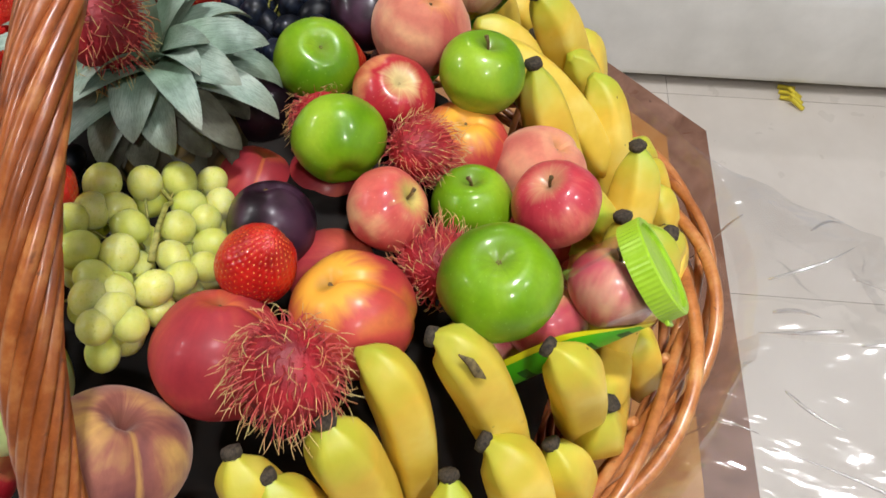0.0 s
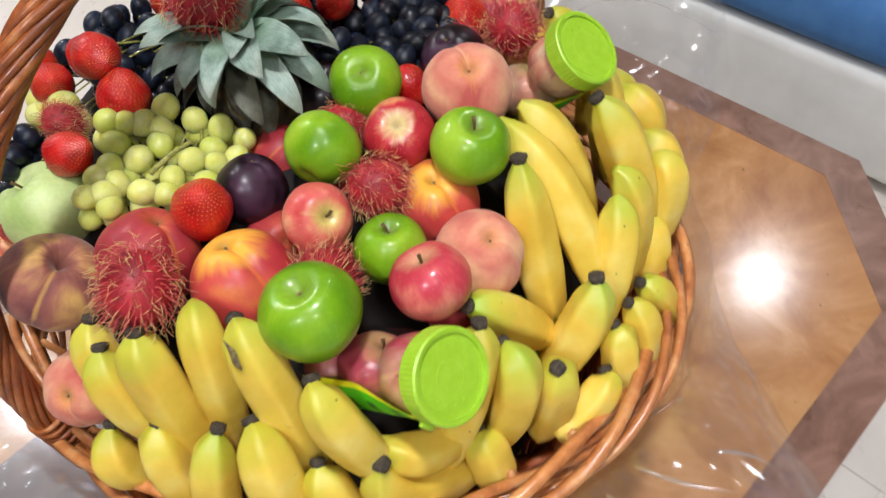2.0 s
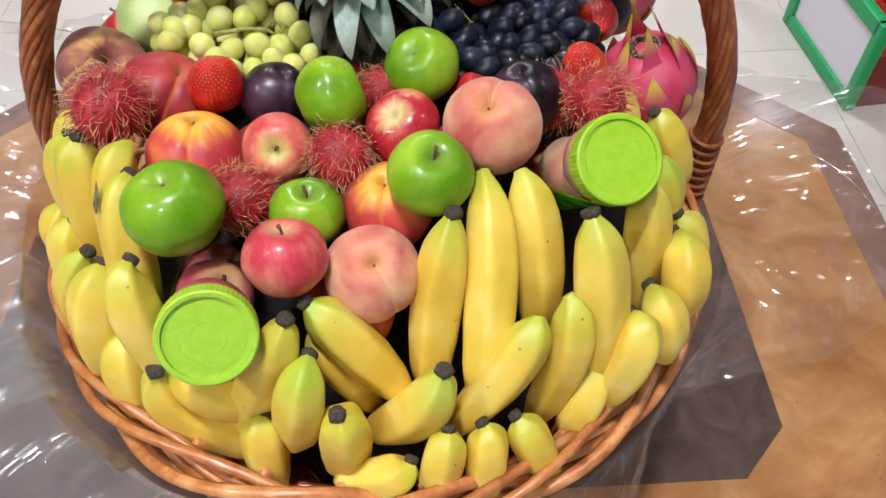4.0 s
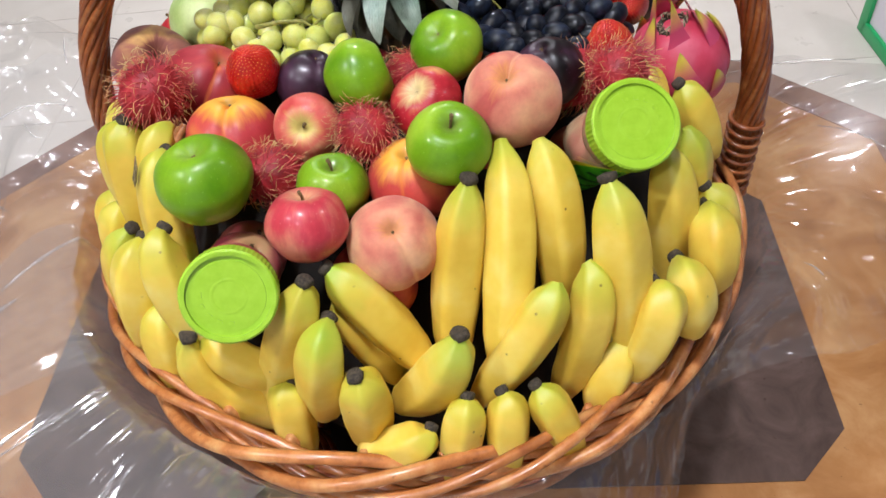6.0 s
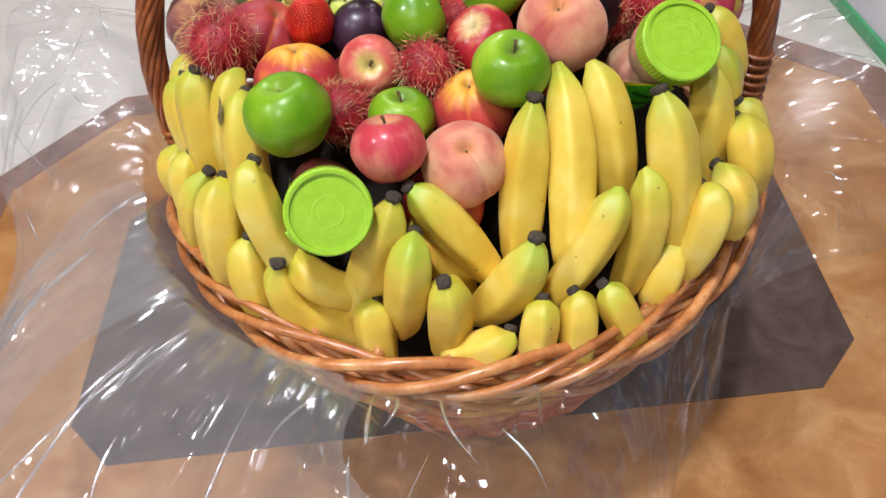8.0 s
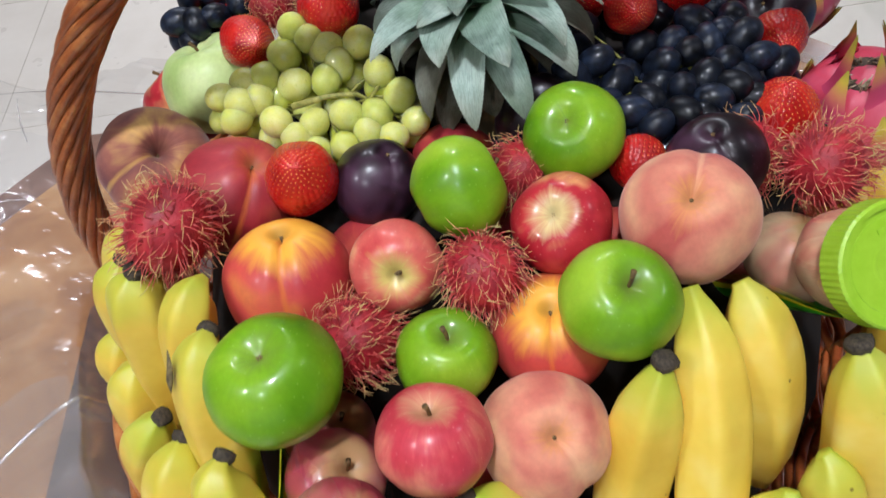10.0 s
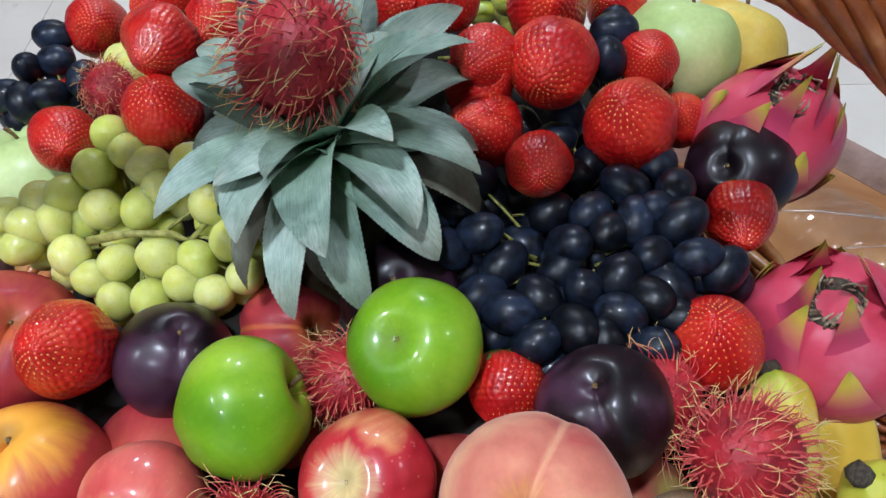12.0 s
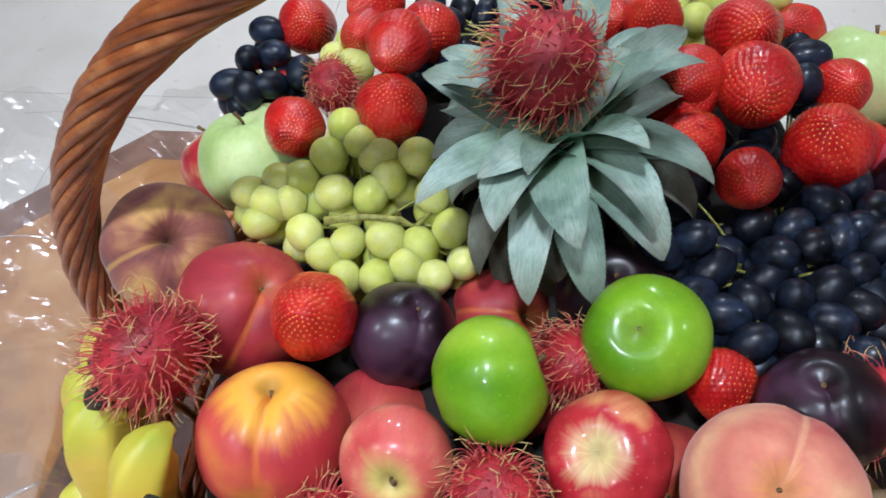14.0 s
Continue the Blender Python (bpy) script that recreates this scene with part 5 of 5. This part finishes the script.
strawberry((-0.020, 0.190, 0.985), 0.0220, (0.028, -0.892, 0.478), 40)
strawberry((-0.165, 0.120, 0.930), 0.0210, (-0.348, -0.371, 0.663), 40)
strawberry((0.270, 0.210, 0.930), 0.0240, (0.136, -0.557, 1.392), 40)
strawberry((0.100, 0.210, 0.985), 0.0220, (0.554, -0.829, 0.551), 40)
strawberry((0.090, 0.235, 0.970), 0.0220, (0.076, 0.025, 0.377), 40)
strawberry((-0.130, 0.170, 0.940), 0.0220, (-0.378, -0.352, 1.102), 40)

# ---- rambutans ----
def rambutan_meshes(seed, count=360):
    rng = random.Random(seed)
    g = Geo()
    n, mseg = 20, 28
    vs = [Vector((math.sin(t) * math.cos(p), math.sin(t) * math.sin(p), math.cos(t) * 1.12)) * (0.88 + 0.05 * noise.noise(Vector((math.sin(t) * math.cos(p) * 6, math.sin(t) * math.sin(p) * 6, math.cos(t) * 6 + seed)))) for t in np.linspace(0, math.pi, n + 1) for p in np.linspace(0, 2 * math.pi, mseg, endpoint=False)]
    g.add(vs, [f[::-1] for f in grid_faces(n + 1, mseg)])
    body = g.mesh("rambutan", RAMBUTAN)
    g = Geo()
    for i in range(count):
        z = 1 - 2 * (i + 0.5) / count
        a = i * 2.39996 + rng.uniform(-0.1, 0.1)
        rr = math.sqrt(1 - z * z)
        d = Vector((rr * math.cos(a), rr * math.sin(a), z))
        p = Vector((d.x, d.y, d.z * 1.12)) * 0.84
        bend = Vector((rng.uniform(-1, 1), rng.uniform(-1, 1), rng.uniform(-1, 1) - 0.2))
        curl = Vector((rng.uniform(-1, 1), rng.uniform(-1, 1), rng.uniform(-1, 1)))
        comb = Vector((0.5, -0.4, -0.6))
        ln = rng.uniform(0.46, 0.74)
        pts, dirn = [p], d.copy()
        for k in range(7):
            dirn = (dirn + bend * (0.10 + 0.05 * k) + comb * 0.28 + curl * 0.085 * k).normalized()
            p = p + dirn * ln / 7
            pts.append(p)
        tube(g, pts[:5], [0.034, 0.015, 0.0115, 0.0105, 0.0095], 5, k=0, cap=False)
        tube(g, pts[4:], [0.0095, 0.009, 0.0075, 0.004], 5, k=1, cap=False)
    return body, g.mesh("hairs", [HAIR, HAIR_TIP])


RAMB = [rambutan_meshes(1), rambutan_meshes(2)]


def rambutan(at, r, axis, spin=0.0, kind=0, label="red rambutan with curling pale-tipped hairs"):
    """r reaches to the middle of the hairs."""
    q = r * 1.0
    ob = part("rambutan", RAMB[kind][0], None, m=Matrix.Translation(at) @ toward(axis, spin) @ Matrix.Diagonal((q, q, q, 1)))
    part("hairs", RAMB[kind][1], ob, "soft red hairs with yellowish tips")
    return tagged(ob, label, "rambutan", "rambutans in the basket")


rambutan((-0.135, -0.070, 0.973), 0.0297, (0.807, 0.734, 0.888), 0, 0)
rambutan((0.056, -0.122, 0.954), 0.0245, (-0.895, 0.953, 0.529), 40, 1)
rambutan((-0.024, -0.141, 0.931), 0.0271, (-0.828, -0.490, 0.542), 80, 0)
rambutan((0.268, -0.082, 0.960), 0.0262, (-0.229, -0.107, 0.909), 120, 1)
rambutan((0.064, 0.088, 1.042), 0.0319, (0.648, 0.094, 0.885), 160, 0)
rambutan((-0.082, 0.148, 0.972), 0.0185, (-0.188, 0.949, 0.510), 200, 1)
rambutan((0.087, -0.042, 0.950), 0.0216, (0.935, -0.912, 1.065), 240, 0)
rambutan((0.235, -0.045, 0.935), 0.0260, (0.4, 0.2, 0.5), 20, 1)

# ---- pineapple ----
PC = Vector((0.074, 0.066, 0.996))
pine = tagged(empty("pineapple", Matrix.Translation(PC)), "pineapple with a spread crown of grey-green saw-edged leaves", "pineapple")
g = Geo()
vs = []
for t in np.linspace(0, math.pi, 21):
    for p in np.linspace(0, 2 * math.pi, 36, endpoint=False):
        vs.append((0.052 * math.sin(t) ** 0.8 * math.cos(p), 0.052 * math.sin(t) ** 0.8 * math.sin(p), -0.085 + 0.075 * math.cos(t)))
g.add(vs, [f[::-1] for f in grid_faces(21, 36)])
part("rind", g.mesh("rind", RIND), pine, "brown knobbly pineapple rind")


def leaf_mesh(length, width, rise, droop, seed, mat):
    """A saw-edged channelled leaf that leaves the middle along +y and droops."""
    rng = random.Random(seed)
    n = 76
    g = Geo()
    vs = []
    y, z, e = 0.008, 0.0, rise
    for i in range(n + 1):
        s = i / n
        w = width * (1.0 + 0.12 * math.sin(math.pi * s)) * (1 - s ** 4.4) * 0.5 + 0.0003
        tooth = 0.0006 if i % 2 and 1 < i < n - 1 else 0.0
        bow = math.sin(s * 3 + seed) * 0.0016
        side = Vector((1, 0, 0))
        up = Vector((0, -math.sin(e), math.cos(e)))
        c = Vector((bow, y, z))
        for q in (-1, -0.88, -0.45, 0, 0.45, 0.88, 1):
            ww = w + (tooth if abs(q) == 1 else 0)
            vs.append(c + side * ww * q + up * (0.38 * w * q * q + 0.0002 * rng.uniform(-1, 1) * abs(q)))
        e -= droop / n * (0.25 + 1.5 * s)
        y += math.cos(e) * length / n
        z += math.sin(e) * length / n
    g.add(vs, grid_faces(n + 1, 7, False, False))
    return g.mesh("crown_leaf", mat)


rng = random.Random(11)
for ring, (count, rise, droop, length, width, z0) in enumerate(((8, 50, 58, 0.062, 0.022, 0.016), (12, 30, 84, 0.086, 0.025, 0.012), (13, 8, 88, 0.082, 0.026, 0.004), (13, -14, 72, 0.070, 0.025, -0.006), (12, -40, 42, 0.058, 0.022, -0.014))):
    for i in range(count):
        az = 360 * (i + 0.5 * (ring % 2) + rng.uniform(-0.25, 0.25)) / count
        back = max(0.0, math.cos(radians(az)))
        # lower rings take the leaf colour with shade painted in
        me = leaf_mesh(length * rng.uniform(0.8, 1.15) * (1 + 0.12 * back), width * rng.uniform(0.85, 1.2), radians(rise + 14 * back + rng.uniform(-9, 9)), radians(droop * (1 - 0.45 * back) + rng.uniform(-14, 14)), ring * 20 + i, SHADED_LEAF if ring >= 3 or (ring == 2 and i % 4 == 1) else LEAF)
        part("crown_leaf", me, pine, m=pose(0, 0, z0, 0, rng.uniform(-18, 18), az))

# ---- dragon fruit ----
def dragon_fruit(at, r, axis, spin, seed):
    rng = random.Random(seed)
    ob = part("dragon_fruit", fruit_mesh("dragon_fruit", DRAGON, r, 0.10, 0.3, 0.05, 0, 1.12, 0, 0.08, seed), None, m=Matrix.Translation(at) @ toward(axis, spin))
    tagged(ob, "bright pink dragon fruit with yellow-green scales", "dragon fruit", "dragon fruit in the basket")
    # scales that hug the skin and lift at their tips
    for th, count, span, width, lift, turn in ((122, 3, 46, 0.44, 0.06, 0.0), (92, 3, 50, 0.44, 0.10, 0.5), (58, 3, 36, 0.36, 0.24, 0.1), (34, 4, 26, 0.27, 0.55, 0.6)):
        for i in range(count):
            az = 2 * math.pi * (i + turn + rng.uniform(-0.12, 0.12)) / count
            big = rng.uniform(0.8, 1.2)
            out, side = Vector((math.cos(az), math.sin(az), 0)), Vector((-math.sin(az), math.cos(az), 0))
            vs = []
            for s in np.linspace(0, 1, 9):
                t = radians(th - span * big * s)
                hw = width * (1 - s) ** 0.7 * (1 - 0.35 * s) + 0.008
                d = out * math.sin(t) + Vector((0, 0, 1.12 * math.cos(t)))
                rise = 0.985 + 0.05 * s ** 0.6 + lift * big * s ** 2.2
                for q in (-1, -0.5, 0, 0.5, 1):
                    vs.append((d * (rise - 0.45 * (hw * q) ** 2 - 0.02 * q * q) + side * hw * q + Vector((0, 0, lift * 0.5 * s * s))) * r)
            g = Geo()
            g.add(vs, grid_faces(9, 5, False, False))
            g.add([v * 0.965 for v in vs], [f[::-1] for f in grid_faces(9, 5, False, False)])
            part("scale", g.mesh("scale", SCALE), ob)
    g = Geo()
    lathe(g, [(0.0, r * 1.02), (0.008, r * 1.03), (0.0125, r * 1.07), (0.014, r * 1.04), (0.014, r * 0.9)], 20)
    part("hollow", g.mesh("hollow", TIP), ob, "dark dried hollow")
    g = Geo()
    for k in range(46):
        a, q = k * 2.4, 0.013 * (0.7 + 0.4 * rng.random())
        h = r * (0.98 + 0.26 * rng.random() ** 2)
        tube(g, [(q * math.cos(a), q * math.sin(a), r * 0.92), (q * 1.05 * math.cos(a + 0.1), q * 1.05 * math.sin(a + 0.1), h), (q * 0.75 * math.cos(a + 0.4), q * 0.75 * math.sin(a + 0.4), h + 0.003 * rng.random())], [0.0010, 0.0008, 0.0003], 5)
    part("dried_flower", g.mesh("dried_flower", DRIED), ob, "dried pale flower remains")
    return ob


dragon_fruit((0.338, 0.006, 0.905), 0.046, (-0.25, -0.12, 0.95), 20, 3)
dragon_fruit((0.330, 0.150, 0.912), 0.045, (0.10, -0.25, 0.95), 70, 8)

# ---- apple tubes ----
TUBE_R = 0.0312


def apple_tube(lid_at, axis, spin, apples, seed, below):
    """A clear tube of small apples with a lime lid; its axis points out through the lid."""
    m = Matrix.Translation(lid_at) @ toward(axis, spin)
    th = tagged(empty("apple_tube", m), "clear plastic tube of small apples with a lime-green lid", "fruit tube", "apple tubes in the basket")
    g = Geo()
    R = TUBE_R
    lathe(g, [(R, -0.004), (R, -0.15), (R - 0.004, -0.153), (0.0, -0.153)], 48)
    part("tube_wall", g.mesh("tube_wall", CLEAR_PLASTIC), th, "clear plastic tube")
    g = Geo()
    L = 0.0340
    lathe(g, [(0, 0.0), (0.0105, 0.0), (0.0114, 0.00018), (0.0125, 0.00018), (0.0134, 0.0), (0.0258, 0.0), (0.0264, -0.0045), (0.0294, -0.0045), (0.0298, 0.0022), (L - 0.0012, 0.0026), (L, 0.0014), (L, -0.013), (L - 0.0015, -0.0135), (L - 0.0015, 0.0), (0.0, -0.0025)], 120)
    # fine ribs round its side
    g.v = [(x * (1 + 0.012 * (i % 2)), y * (1 + 0.012 * (i % 2)), z) if abs(math.hypot(x, y) - L) < 1e-6 else (x, y, z) for i, (x, y, z) in enumerate(g.v)]
    lid = part("lid", g.mesh("lid", LID, False), th, "lime-green ribbed lid with a raised rim")
    g = Geo()
    box(g, L - 0.004, -0.006, -0.012, L + 0.0035, 0.006, -0.009, bevel=0.001)
    part("tab", g.mesh("tab", LID), lid)
    for k in range(5):
        a = radians(60 - k * 24)
        g = Geo()
        box(g, -0.0012, -0.0020, -0.0003, 0.0012, 0.0020, 0.0006)
        part("raised_bar", g.mesh("raised_bar", LID, False), lid, m=pose(0.0195 * math.cos(a), 0.0195 * math.sin(a), 0, 0, 0, 60 - k * 24))
    g = Geo()
    under = m.to_3x3().inverted() @ Vector(below)
    la = math.atan2(under.y, under.x)
    a0, a1, z0, z1 = la - 0.9, la + 0.9, -0.145, -0.018
    rows = []
    for i in range(17):
        s = i / 16
        z = z0 + (z1 - z0) * s
        half = 0.5 * (1 - max(0, (s - 0.55) / 0.45) ** 1.6 * 0.95)
        mid = (a0 + a1) / 2
        rows += [((R + 0.0008) * math.cos(mid + (a1 - a0) * half * q), (R + 0.0008) * math.sin(mid + (a1 - a0) * half * q), z) for q in np.linspace(-1, 1, 13)]
    fs = grid_faces(17, 13, False, False)
    g.v += rows
    g.f += fs
    g.k += [1 if (n_ % 12 in (0, 11) or n_ // 12 == 15) else (2 if (n_ // 12) % 3 == 1 and 2 < n_ % 12 < 9 else 0) for n_ in range(len(fs))]
    part("label", g.mesh("label", [LABEL, LABEL_EDGE, LABEL_INK]), th, "green paper label with a yellow edge")
    out = Vector(axis).normalized()
    for k, (mat, lab) in enumerate(apples):
        at = Vector(lid_at) - out * (0.035 + 0.052 * k)
        apple(mat, lab, tuple(at), 0.0295, (out.x + 0.5, out.y * 0.3 + 0.2 * k, out.z + 0.4), 40 * k + seed, True, "apples in the tubes", 0.9)
    return th


apple_tube((-0.0276, -0.2854, 0.9511), (0.20, -0.80, 0.57), 200, ((TUBE_APPLE, "small rosy red apple packed in a clear tube"), (TUBE_APPLE, "small rosy red apple packed in a clear tube"), (TUBE_APPLE, "small rosy red apple packed in a clear tube")), 10, (-0.85, 0.0, -0.42))
apple_tube((0.2669, -0.1671, 0.9791), (0.22, -0.62, 0.75), 35, ((CREAM_APPLE, "small pale blushed apple packed in a clear tube"), (CREAM_APPLE, "small yellowish apple packed in a clear tube"), (PINK_APPLE, "small pale blushed apple packed in a clear tube")), 30, (-0.3, -0.3, -0.9))

# ---- floor tiles, last ----
TS = 0.6
g = Geo()
prism(g, [(-TS / 2 + 0.0009, -TS / 2 + 0.0009), (TS / 2 - 0.0009, -TS / 2 + 0.0009), (TS / 2 - 0.0009, TS / 2 - 0.0009), (-TS / 2 + 0.0009, TS / 2 - 0.0009)], -0.008, 0.0)
tile_mesh = g.mesh("tile", TILE, False)
for i in range(11):
    for j in range(11):
        part("tile", tile_mesh, floor, m=pose(FX0 + TS * (i + 0.5), FY0 + TS * (j + 0.5), 0))
